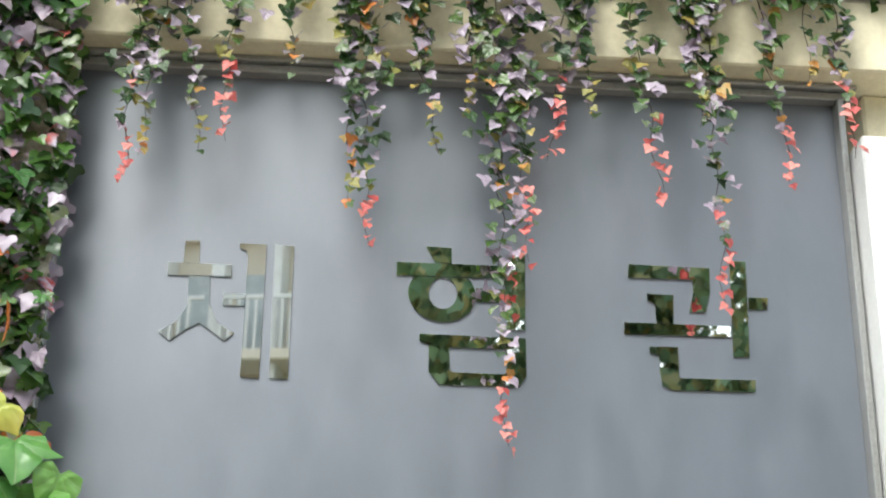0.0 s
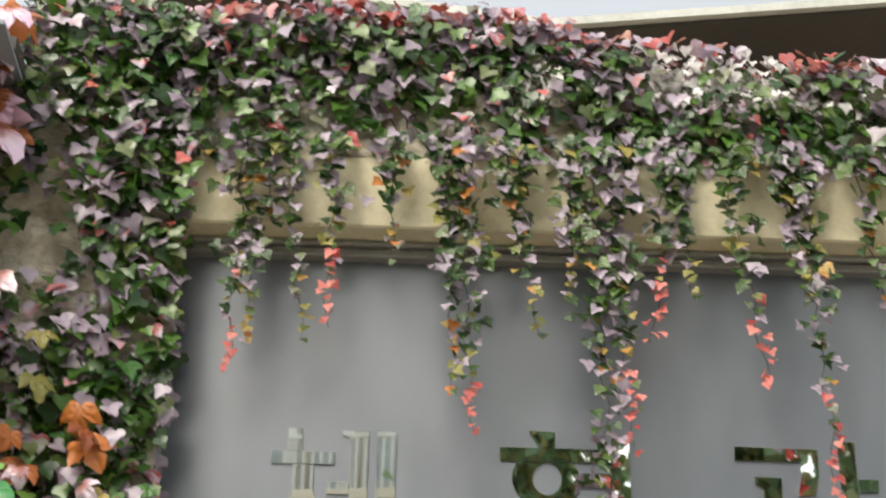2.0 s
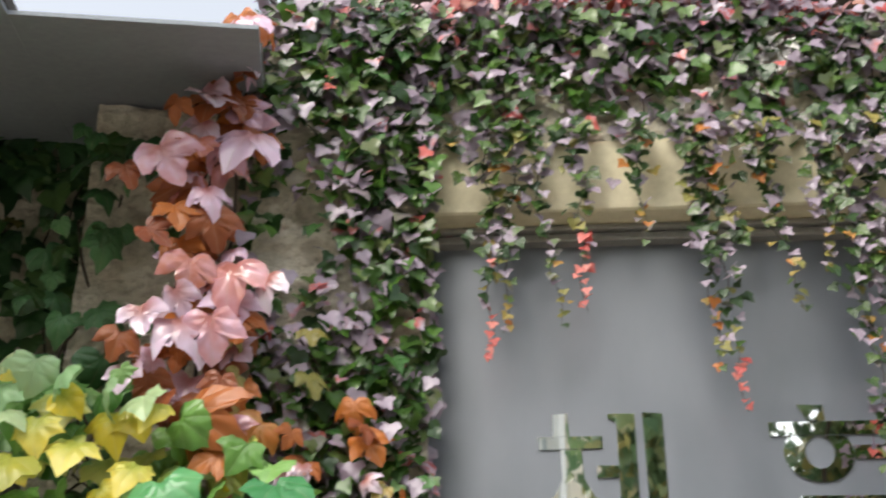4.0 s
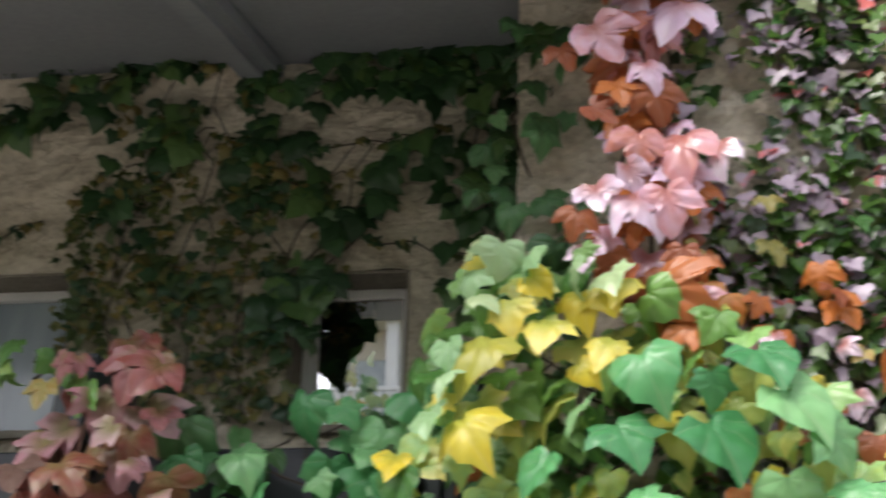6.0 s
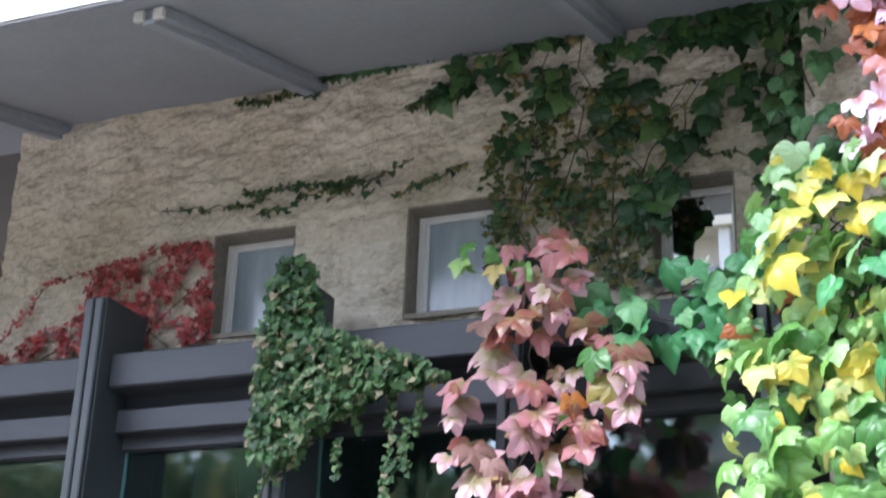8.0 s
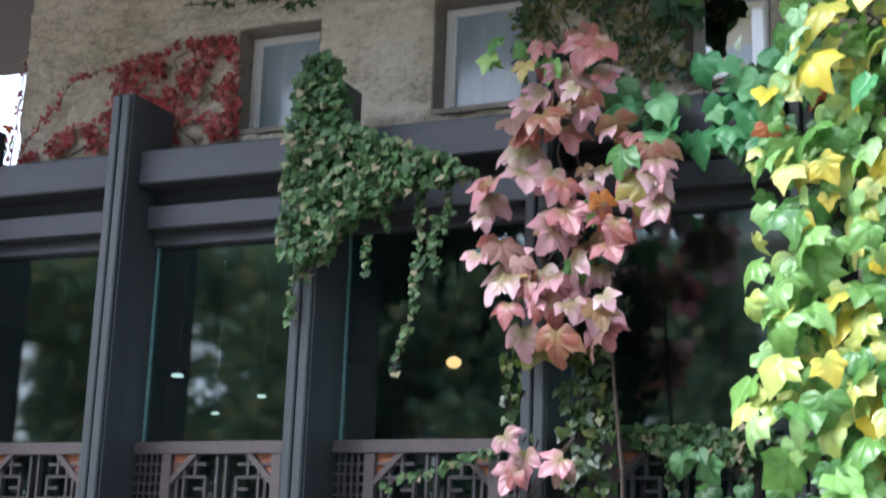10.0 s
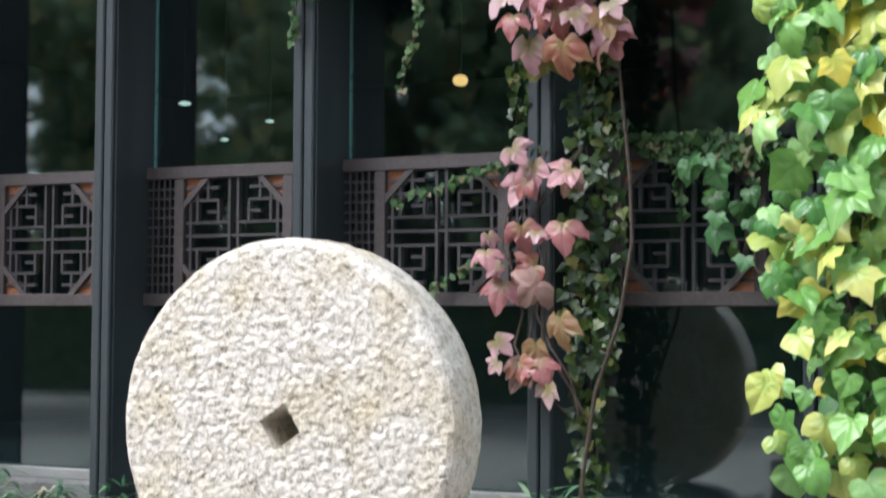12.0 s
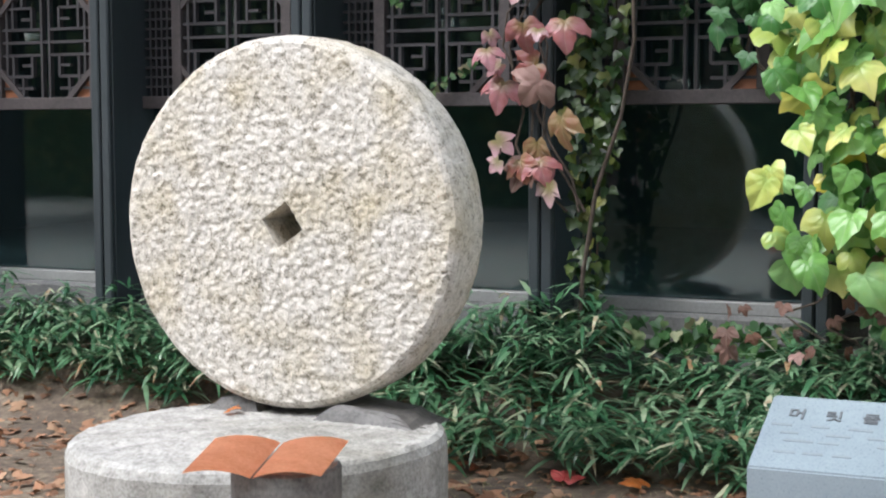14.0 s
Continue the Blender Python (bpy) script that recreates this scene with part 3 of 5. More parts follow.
# ---- room behind the glass, its dimness put into near-black surfaces ----
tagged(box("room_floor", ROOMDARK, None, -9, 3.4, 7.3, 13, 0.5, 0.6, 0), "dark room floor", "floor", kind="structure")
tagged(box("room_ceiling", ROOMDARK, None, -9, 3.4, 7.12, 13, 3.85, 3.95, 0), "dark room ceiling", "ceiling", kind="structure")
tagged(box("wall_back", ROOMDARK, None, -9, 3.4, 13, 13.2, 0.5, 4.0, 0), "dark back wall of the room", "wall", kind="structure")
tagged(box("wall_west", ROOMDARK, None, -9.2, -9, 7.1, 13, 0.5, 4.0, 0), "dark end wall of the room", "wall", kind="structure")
for x, y, z, r, m in ((-3.77, 8.6, 3.07, 0.05, WARM), (-5.87, 8.6, 3.04, 0.045, COOL), (-5.18, 8.6, 2.88, 0.032, COOL), (-5.54, 8.6, 2.77, 0.03, COOL)):
    lamp = thing("pendant_lamp", "small lit round pendant lamp in the dark room", "lamp", (x, y, z), "pendant lamps")
    bm = bmesh.new()
    bmesh.ops.create_uvsphere(bm, u_segments=14, v_segments=8, radius=r, matrix=Matrix.Diagonal((1, 1, 0.35 if m is COOL else 0.75, 1)))
    part("bulb", bm, m, lamp, "glowing shade")
    box("cord", ROOMDARK, lamp, -0.006, 0.006, -0.006, 0.006, 0.02, 3.85 - z, 0)


# ---- rough stone upper wall ----
WALL_Y = 7.30
OPEN = [(-4.72, -4.14, 4.28, 4.97), (-3.40, -2.84, 4.28, 4.99), (-1.92, -1.455, 4.28, 4.95)]


def rough_sheet(name, x0, x1, z0, z1, y, holes, mat, step=0.025, amp=0.032, m=None, flow=(2.6, 7.0)):
    xs = np.unique(np.round(np.concatenate([np.arange(x0, x1, step), [x1], [e for h in holes for e in h[:2]]]), 3))
    zs = np.unique(np.round(np.concatenate([np.arange(z0, z1, step), [z1], [e for h in holes for e in h[2:]]]), 3))
    vs = []
    for z in zs:
        for x in xs:
            d = noise.noise((x * flow[0], 1.3, z * flow[1])) + 0.6 * noise.noise((x * 9, 4.0, z * 17)) + 0.35 * noise.noise((x * 27, 8.0, z * 33))
            vs.append((x, y - amp * d, z))
    fs = []
    for j in range(len(zs) - 1):
        for i in range(len(xs) - 1):
            cx, cz = (xs[i] + xs[i + 1]) / 2, (zs[j] + zs[j + 1]) / 2
            if not any(h[0] < cx < h[1] and h[2] < cz < h[3] for h in holes):
                fs.append((j * len(xs) + i, j * len(xs) + i + 1, (j + 1) * len(xs) + i + 1, (j + 1) * len(xs) + i))
    return joined(name, vs, fs, mat)


wall = thing("wall_upper", "rough beige stone-faced upper wall partly overgrown", "wall", kind="structure")
rough_sheet("stone_face", -6.36, 0.4, 3.9, 6.05, WALL_Y, OPEN, ROUGHCAST).parent = wall
edges = [-6.36] + [e for h in OPEN for e in h[:2]] + [0.4]
for a, b in zip(edges[::2], edges[1::2]):
    box("pier", ROUGHCAST, wall, a, b, 7.335, 7.62, 4.28, 4.99, 0)
box("lower_band", ROUGHCAST, wall, -6.36, 0.4, 7.335, 7.62, 3.9, 4.28, 0)
box("upper_band", ROUGHCAST, wall, -6.36, 0.4, 7.335, 7.62, 4.99, 6.2, 0)
tagged(box("wall_side", ROUGHCAST, None, -6.36, -6.10, 7.63, 13.2, 3.96, 6.2, 0), "rough beige side wall", "wall", kind="structure")


def upper_window(x0, x1, z0, z1, glass, label, tilt=0.0):
    w = thing("casement_window", label, "window", (x0, WALL_Y, z0), "upper windows", "structure")
    W, H = x1 - x0, z1 - z0
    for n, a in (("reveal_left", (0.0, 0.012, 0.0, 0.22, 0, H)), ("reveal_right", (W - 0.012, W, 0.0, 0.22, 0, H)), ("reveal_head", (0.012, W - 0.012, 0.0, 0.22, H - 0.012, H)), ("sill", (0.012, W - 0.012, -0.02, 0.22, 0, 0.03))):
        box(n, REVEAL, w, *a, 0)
    f = 0.042
    for n, a in (("frame_jamb", (0.012, 0.012 + f)), ("frame_jamb", (W - 0.012 - f, W - 0.012))):
        box(n, WHITEFRAME, w, *a, 0.15, 0.20, 0.03, H - 0.012, 0.004)
    box("frame_head", WHITEFRAME, w, 0.012 + f, W - 0.012 - f, 0.15, 0.20, H - 0.012 - f, H - 0.012, 0.004)
    box("frame_foot", WHITEFRAME, w, 0.012 + f, W - 0.012 - f, 0.15, 0.20, 0.03, 0.03 + f, 0.004)
    box("sash_jamb", WHITEFRAME, w, 0.012 + f, 0.03 + f, 0.165, 0.20, 0.03 + f, H - 0.012 - f, 0.003)
    lean = Matrix.Translation((0, 0.182, H / 2)) @ Matrix.Rotation(radians(tilt), 4, "X") @ Matrix.Translation((0, -0.182, -H / 2))
    box("pane", glass, w, 0.03 + f, W - 0.012 - f, 0.178, 0.186, 0.03 + f, H - 0.012 - f, 0, m=lean).visible_shadow = False
    return w


upper_window(*OPEN[0], CURTAINED, "small white-framed window with frosted pane above the beam")
upper_window(*OPEN[1], CURTAINED, "small white-framed window with frosted pane beside creeper")
upper_window(*OPEN[2], COATED, "small white-framed window with clear dark pane among leaves", 3.2)
# Added dark sheet that stands for the unlit space behind the upper windows.
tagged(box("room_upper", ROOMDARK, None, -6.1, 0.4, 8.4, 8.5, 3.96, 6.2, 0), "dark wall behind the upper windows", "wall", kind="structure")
tagged(rough_sheet("wall_pilaster", -0.97, -0.25, 3.9, 5.77, 6.70, [], ROUGHCAST), "rough pale stone pilaster at the wall's end", "pilaster", kind="structure")
tagged(box("pilaster_core", ROUGHCAST, None, -0.965, -0.25, 6.735, 7.26, 0.3, 5.77, 0), "rough pale stone pilaster body", "pilaster", kind="structure")


# ---- eaves ----
def sloped(bm, x0, x1, ya, za, yb, zb, t):
    lo = [bm.verts.new(p) for p in ((x0, ya, za), (x1, ya, za), (x1, yb, zb), (x0, yb, zb))]
    hi = [bm.verts.new((v.co.x, v.co.y, v.co.z + t)) for v in lo]
    bm.faces.new(lo[::-1]), bm.faces.new(hi)
    for k in range(4):
        bm.faces.new((lo[k], lo[(k + 1) % 4], hi[(k + 1) % 4], hi[k]))
    return bm


roof = thing("roof", "wide overhanging roof with grey boarded soffit", "roof", kind="structure")
EY, EZ, IY, IZ = 5.36, 5.43, 7.75, 6.06
NY = 5.88
NZ = EZ + (IZ - EZ) * (NY - EY) / (IY - EY)
part("soffit", sloped(bmesh.new(), -12, -1.15, EY, EZ, IY, IZ, 0.016), SOFFIT, roof, "grey soffit boards")
part("soffit", sloped(bmesh.new(), -1.149, -0.35, NY, NZ, IY, IZ, 0.016), SOFFIT, roof, "grey soffit boards")
part("roof_top", sloped(bmesh.new(), -12, -1.15, EY + 0.28, EZ + 0.10, 13.4, 7.6, 0.05), DARKSOFFIT, roof)
part("roof_top", sloped(bmesh.new(), -1.149, -0.35, NY + 0.28, NZ + 0.10, 13.4, 7.6, 0.05), DARKSOFFIT, roof)
part("fascia", sloped(bmesh.new(), -12, -1.15, EY - 0.012, EZ + 0.002, EY - 0.001, EZ + 0.004, 0.018), EDGEMETAL, roof, "dark metal eaves edge")
part("eaves_trim", sloped(bmesh.new(), -12, -1.15, EY - 0.02, EZ + 0.021, EY - 0.001, EZ + 0.023, 0.014), FASCIA, roof, "thin pale metal eaves trim")
for k in range(5):
    x = -2.14 - 1.95 * k
    br = thing("eaves_bracket", "grey sloping timber bracket under the eaves", "bracket", (x, 0, 0), "eaves brackets")
    bm = bmesh.new()
    sloped(bm, -0.09, 0.09, 5.52, 5.405, 7.34, 5.885, 0.06)
    rafter = part("rafter", bm, SOFFIT, br)
    part("rafter_lip", sloped(bmesh.new(), -0.035, 0.035, 5.50, 5.365, 7.34, 5.85, 0.035), SOFFIT, br)
    box("end_cap", FASCIA, rafter, -0.09, -0.03, 5.485, 5.515, 5.39, 5.45, 0.002, "pale metal end cap")
    box("end_cap", FASCIA, rafter, 0.03, 0.09, 5.485, 5.515, 5.39, 5.45, 0.002, "pale metal end cap")

# ---- entrance wing with the sign ----
TURN = pose(-0.1, 6.75, 0, 0, 0, -9.5)


def wing_point(s, d, z):
    """A point s along the sign wall, d in front of it, at height z."""
    return TURN @ Vector((s, -d, z))


pillar = thing("wall_pillar", "rough pale stone corner pillar overgrown with ivy", "pillar", kind="structure")
rough_sheet("pillar_face", -0.36, 0.27, 0.2, 6.15, 6.56, [], ROUGHCAST, step=0.03).parent = pillar
box("pillar_core", ROUGHCAST, pillar, -0.36, 0.27, 6.60, 7.3, 0.2, 6.15, 0)
wing = thing("wall_wing", "cream concrete entrance beam over the sign panel", "wall", kind="structure")
wing.matrix_world = TURN
box("concrete_beam", CONCRETE, wing, 0.35, 3.9, -0.14, 0.4, 5.286, 5.58, 0.008)
for a, c, top in ((0.35, 1.62, 6.12), (1.62, 3.9, 5.98)):
    rough_sheet("upper_band", a, c, 5.58, top, -0.12, [], ROUGHCAST, step=0.035).parent = wing
    box("upper_core", ROUGHCAST, wing, a, c, -0.08, 0.5, 5.59, top - 0.05, 0)
box("right_pier", CONCRETE, wing, 3.24, 3.9, 0.03, 0.4, 0.1, 5.284, 0.01)
box("lower_wall", CONCRETE, wing, 0.36, 3.23, 0.05, 0.4, 0.1, 2.2, 0)
sign = thing("sign_panel", "grey frosted glass sign panel with mirror-cut Korean letters", "sign")
sign.matrix_world = TURN
box("frosted_sheet", FROST, sign, 0.385, 3.125, 0.03, 0.05, 2.2, 5.23, 0)
box("frame_head", STEEL, sign, 0.36, 3.20, -0.02, 0.06, 5.23, 5.262, 0.004)
box("frame_head", STEEL, sign, 0.36, 3.20, -0.045, 0.06, 5.264, 5.284, 0.004)
box("frame_left", STEEL, sign, 0.36, 0.385, -0.02, 0.06, 2.2, 5.229, 0.004)
box("frame_right", STEEL, sign, 3.126, 3.15, -0.03, 0.06, 2.2, 5.229, 0.004)
wc = box("white_column", WHITEFRAME, None, 3.162, 3.42, -0.135, 0.02, 0.2, 5.03, 0.01, m=TURN)
tagged(wc, "white painted upright beside the sign panel", "column", kind="structure")


def plate(name, outline, hole=None):
    """A flat mirror stroke on the panel from its outline (s, z)."""
    bm = bmesh.new()
    if hole is None:
        f = bm.faces.new([bm.verts.new((s, 0.027, z)) for s, z in outline])
        bm.normal_update()
        bmesh.ops.triangulate(bm, faces=[f])
    else:
        a = [bm.verts.new((s, 0.027, z)) for s, z in outline]
        b = [bm.verts.new((s, 0.027, z)) for s, z in hole]
        for k in range(len(a)):
            j = (k + 1) % len(a)
            bm.faces.new((a[k], a[j], b[j], b[k]))
    bmesh.ops.recalc_face_normals(bm, faces=bm.faces)
    if sum(f.normal.y for f in bm.faces) > 0:
        bmesh.ops.reverse_faces(bm, faces=bm.faces)
    r = bmesh.ops.extrude_face_region(bm, geom=list(bm.faces))
    bmesh.ops.translate(bm, verts=[v for v in r["geom"] if isinstance(v, bmesh.types.BMVert)], vec=(0, -0.004, 0))
    return part(name, bm, MIRROR, sign, "mirror-bright letter stroke")


def rect(s0, s1, z0, z1):
    return [(s0, z0), (s1, z0), (s1, z1), (s0, z1)]


# first syllable
plate("letter_stroke", [(0.812, 4.497), (0.866, 4.497), (0.861, 4.580), (0.813, 4.578)])
plate("letter_stroke", [(0.762, 4.450), (0.977, 4.453), (0.977, 4.496), (0.761, 4.496)])
plate("letter_stroke", [(0.835, 4.449), (0.906, 4.449), (0.911, 4.348), (0.944, 4.284), (1.001, 4.250), (0.971, 4.221), (0.922, 4.257), (0.882, 4.281), (0.839, 4.257), (0.790, 4.215), (0.750, 4.244), (0.812, 4.287), (0.839, 4.345)])
plate("letter_stroke", [(0.956, 4.348), (1.029, 4.349), (1.029, 4.390), (0.957, 4.391)])
plate("letter_stroke", [(1.032, 4.097), (1.094, 4.095), (1.090, 4.576), (0.999, 4.576), (1.000, 4.559), (1.022, 4.552), (1.030, 4.529)])
plate("letter_stroke", [(1.128, 4.097), (1.190, 4.095), (1.184, 4.574), (1.118, 4.579)])
# second syllable
plate("letter_stroke", [(1.671, 4.536), (1.728, 4.536), (1.727, 4.593), (1.639, 4.595)])
plate("letter_stroke", [(1.540, 4.484), (1.805, 4.486), (1.919, 4.485), (1.919, 4.534), (1.539, 4.533)])
N = 32
ring = [(1.697 + 0.116 * math.cos(6.2832 * k / N), 4.421 - 0.004 * math.cos(6.2832 * k / N) + 0.102 * math.sin(6.2832 * k / N)) for k in range(N)]
inner = [(1.700 + 0.049 * math.cos(6.2832 * k / N), 4.424 + 0.058 * math.sin(6.2832 * k / N)) for k in range(N)]
ring = [(a, min(b, 4.482)) for a, b in ring]
plate("letter_stroke", ring, inner)
plate("letter_stroke", rect(1.814, 1.919, 4.398, 4.447))
plate("letter_stroke", rect(1.921, 1.983, 4.300, 4.578))
out = [(1.657, 4.140), (1.694, 4.097), (1.961, 4.098), (1.986, 4.135), (1.984, 4.271), (1.623, 4.274), (1.624, 4.248), (1.656, 4.246)]
inn = [(1.727, 4.150), (1.737, 4.141), (1.912, 4.141), (1.919, 4.150), (1.919, 4.231), (1.726, 4.229), (1.725, 4.210), (1.726, 4.190)]
plate("letter_stroke", out, inn)
# third syllable
plate("letter_stroke", [(2.342, 4.511), (2.568, 4.512), (2.568, 4.462), (2.551, 4.390), (2.610, 4.395), (2.627, 4.464), (2.630, 4.558), (2.346, 4.560)])
plate("letter_stroke", [(2.435, 4.347), (2.494, 4.347), (2.498, 4.452), (2.407, 4.453), (2.406, 4.429), (2.433, 4.414)])
plate("letter_stroke", [(2.322, 4.302), (2.693, 4.306), (2.694, 4.345), (2.325, 4.345)])
plate("letter_stroke", [(2.696, 4.236), (2.752, 4.236), (2.760, 4.589), (2.702, 4.589)])
plate("letter_stroke", [(2.760, 4.410), (2.826, 4.412), (2.830, 4.456), (2.761, 4.454)])
plate("letter_stroke", [(2.408, 4.260), (2.506, 4.262), (2.506, 4.151), (2.768, 4.154), (2.765, 4.112), (2.481, 4.108), (2.447, 4.123), (2.441, 4.169), (2.440, 4.229), (2.407, 4.240)])

# small roof over the wing, with an inner corner towards the sky
wr = thing("wing_roof", "dark boarded roof edge above the ivy", "roof", kind="structure")
for name, pts in (("soffit_west", ((-0.34, 6.9, 6.58), (1.66, 6.9, 6.58), (1.9, 9.5, 6.64), (-0.34, 9.5, 6.64))), ("soffit_east", ((1.70, 6.9, 6.58), (4.2, 6.9, 7.19), (4.6, 9.5, 7.24), (1.94, 9.5, 6.64)))):
    bm = bmesh.new()
    lo = [bm.verts.new(p) for p in pts]
    hi = [bm.verts.new((x, y, z + 0.05)) for x, y, z in pts]
    bm.faces.new(lo[::-1]), bm.faces.new(hi)
    for k in range(4):
        bm.faces.new((lo[k], lo[(k + 1) % 4], hi[(k + 1) % 4], hi[k]))
    part(name, bm, DARKSOFFIT, wr)
    a, c = Vector(pts[0]), Vector(pts[1])
    part("fascia", tube(bmesh.new(), [a + Vector((0, -0.02, 0.04)), c + Vector((0, -0.02, 0.04))], 0.028, 0.028, 4), FASCIA, wr, "pale metal eaves edge")

# ---- millstone ----
def millstone(name, radius, thick, hole, rings=64, seg=280, rough=0.007, seed=0.0, chip=0.012):
    """A hewn disc facing -y, centred on the origin, with a square hole set on its corner."""
    bm = bmesh.new()
    rows = []
    def edge(a, r):
        return r * (1 + chip * 0.5 * noise.noise((math.cos(a) * 1.6, math.sin(a) * 1.6, seed)) + chip * 0.25 * noise.noise((math.cos(a) * 7, math.sin(a) * 7, seed + 3)))
    def bump(x, y, z):
        return rough * (0.5 * noise.noise((x * 9, y * 9 + seed, z * 9)) + 1.0 * noise.noise((x * 33, y * 33, z * 33 + seed)) + 0.9 * noise.noise((x * 54, y * 54, z * 54)))
    for k in range(rings + 1):
        u = k / rings
        row = []
        for i in range(seg):
            a = 2 * math.pi * i / seg
            h = hole / (abs(math.cos(a + 0.2)) + abs(math.sin(a + 0.2)))
            r = h + (edge(a, radius - 0.03) - h) * u
            x, z = r * math.cos(a), r * math.sin(a)
            row.append(bm.verts.new((x, -thick / 2 - bump(x, 0, z) - 0.012 * (1 - u * u), z)))
        rows.append(row)
    for k, (dr, y) in enumerate(((0.012, 0.012), (0.0, 0.04), (0.0, thick * 0.35), (0.0, thick * 0.7), (0.012, thick - 0.02), (0.05, thick))):
        row = []
        for i in range(seg):
            a = 2 * math.pi * i / seg
            r = edge(a, radius - dr)
            x, z = r * math.cos(a), r * math.sin(a)
            r += 0.45 * bump(x, y, z)
            row.append(bm.verts.new((r * math.cos(a), -thick / 2 + y, r * math.sin(a))))
        rows.append(row)
    row = []
    for i in range(seg):
        a = 2 * math.pi * i / seg
        h = hole / (abs(math.cos(a + 0.2)) + abs(math.sin(a + 0.2)))
        row.append(bm.verts.new((h * math.cos(a), thick / 2, h * math.sin(a))))
    rows.append(row)
    rows.append(rows[0])
    for q, s in zip(rows, rows[1:]):
        for i in range(seg):
            j = (i + 1) % seg
            bm.faces.new((q[i], q[j], s[j], s[i]))
    bmesh.ops.recalc_face_normals(bm, faces=bm.faces)
    return bm


SX, SY, SZ = -2.752, 4.81, 1.148
ms = part("millstone", millstone("millstone", 0.685, 0.30, 0.088, rings=84, seg=360, rough=0.0055), GRANITE)
ms.matrix_world = pose(SX, SY, SZ, 0, 0, 2)
tagged(ms, "large pale granite millstone standing upright with a square hole", "millstone")
BX, BY = -2.72, 4.44
bs = part("base_stone", millstone("base_stone", 0.61, 0.43, 0.0, rings=26, seg=180, rough=0.006, seed=5.0, chip=0.035), BASESTONE)
bs.matrix_world = pose(BX, BY, 0.215, -90, 0, -32) @ Matrix.Diagonal((1, 1, 1.12, 1))
tagged(bs, "low round grey granite base stone on the soil", "base stone")


def wedge(x, y, w, d, h, rz):
    bm = bmesh.new()
    bmesh.ops.create_cube(bm, size=1)
    bmesh.ops.subdivide_edges(bm, edges=bm.edges, cuts=3, use_grid_fill=True)
    for v in bm.verts:
        t = v.co.z + 0.5
        v.co.x *= w * (1 - 0.45 * t)
        v.co.y *= d * (1 - 0.35 * t)
        v.co.z = t * h * (1 - 0.5 * (v.co.x / w + 0.5))
        v.co += 0.012 * noise.noise_vector(v.co * 18 + Vector((x, y, 0)))
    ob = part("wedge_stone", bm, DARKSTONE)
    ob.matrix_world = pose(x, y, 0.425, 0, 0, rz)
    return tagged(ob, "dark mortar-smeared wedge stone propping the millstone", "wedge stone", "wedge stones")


wedge(-3.00, 4.80, 0.26, 0.24, 0.085, 180)
wedge(-2.42, 4.78, 0.44, 0.30, 0.085, 0)

# copper book on its post
book = thing("book_sculpture", "open copper book sculpture on a round brown post", "sculpture", (-2.09, 3.47, 0))
bm = bmesh.new()
bmesh.ops.create_cone(bm, cap_ends=True, segments=40, radius1=0.155, radius2=0.155, depth=0.57, matrix=Matrix.Translation((0.01, 0.06, 0.28)))
bmesh.ops.bevel(bm, geom=[e for e in bm.edges if e.calc_face_angle(0) > 1], offset=0.008, segments=1, affect="EDGES")
part("post", bm, POSTMETAL, book, "weathered brown round post")
BC, BSN = math.cos(radians(19)), math.sin(radians(19))
for s in (-1, 1):
    bm = bmesh.new()
    grid = []
    for i in range(11):
        u = i / 10
        row = []
        for v in (-0.5, -0.17, 0.17, 0.5):
            px, py = s * (0.003 + 0.188 * u) + 0.045 * v, 0.2 * v
            row.append(bm.verts.new((px * BC - py * BSN - 0.005, px * BSN + py * BC - 0.02, 0.588 + 0.02 * math.sin(u * 2.75) ** 0.8 + 0.2 * v * 0.28)))
        grid.append(row)
    for a, c in zip(grid, grid[1:]):
        for k in range(3):
            bm.faces.new((a[k], a[k + 1], c[k + 1], c[k]))
    bmesh.ops.solidify(bm, geom=list(bm.faces), thickness=0.012)
    bmesh.ops.recalc_face_normals(bm, faces=bm.faces)
    part("page", bm, COPPER, book, "curved copper page")

# inscribed stone
PX0, PX1 = -1.115, -0.40
pq = thing("inscribed_stone", "slanted polished blue-grey stone with engraved Korean text", "plaque", (PX0, 5.0, 0))
bm = bmesh.new()
prof = [(0.0, 0.0), (0.0, 0.335), (0.45, 0.51), (0.45, 0.0)]
a = [bm.verts.new((0, y, z)) for y, z in prof]
c = [bm.verts.new((PX1 - PX0, y, z)) for y, z in prof]
bm.faces.new(a), bm.faces.new(c[::-1])
for k in range(4):
    bm.faces.new((a[k], c[k], c[(k + 1) % 4], a[(k + 1) % 4]))
bmesh.ops.recalc_face_normals(bm, faces=bm.faces)
bmesh.ops.bevel(bm, geom=list(bm.edges), offset=0.006, segments=2, affect="EDGES")
part("block", bm, PLAQUE, pq)
SLANT = Matrix.Translation((0, 0, 0.335)) @ Matrix.Rotation(math.atan2(0.175, 0.45), 4, "X")
for ch, x in (("머", 0.075), ("릿", 0.205), ("돌", 0.335)):
    cu = bpy.data.curves.new("engraved_letter", "FONT")
    cu.body, cu.size, cu.extrude, cu.offset = ch, 0.072, 0.0015, 0.001
    cu.materials.append(INK)
    t = new("engraved_letter", cu)
    t.parent = pq
    t.matrix_local = SLANT @ Matrix.Translation((x, 0.33, 0.003))
rnd = random.Random(4)
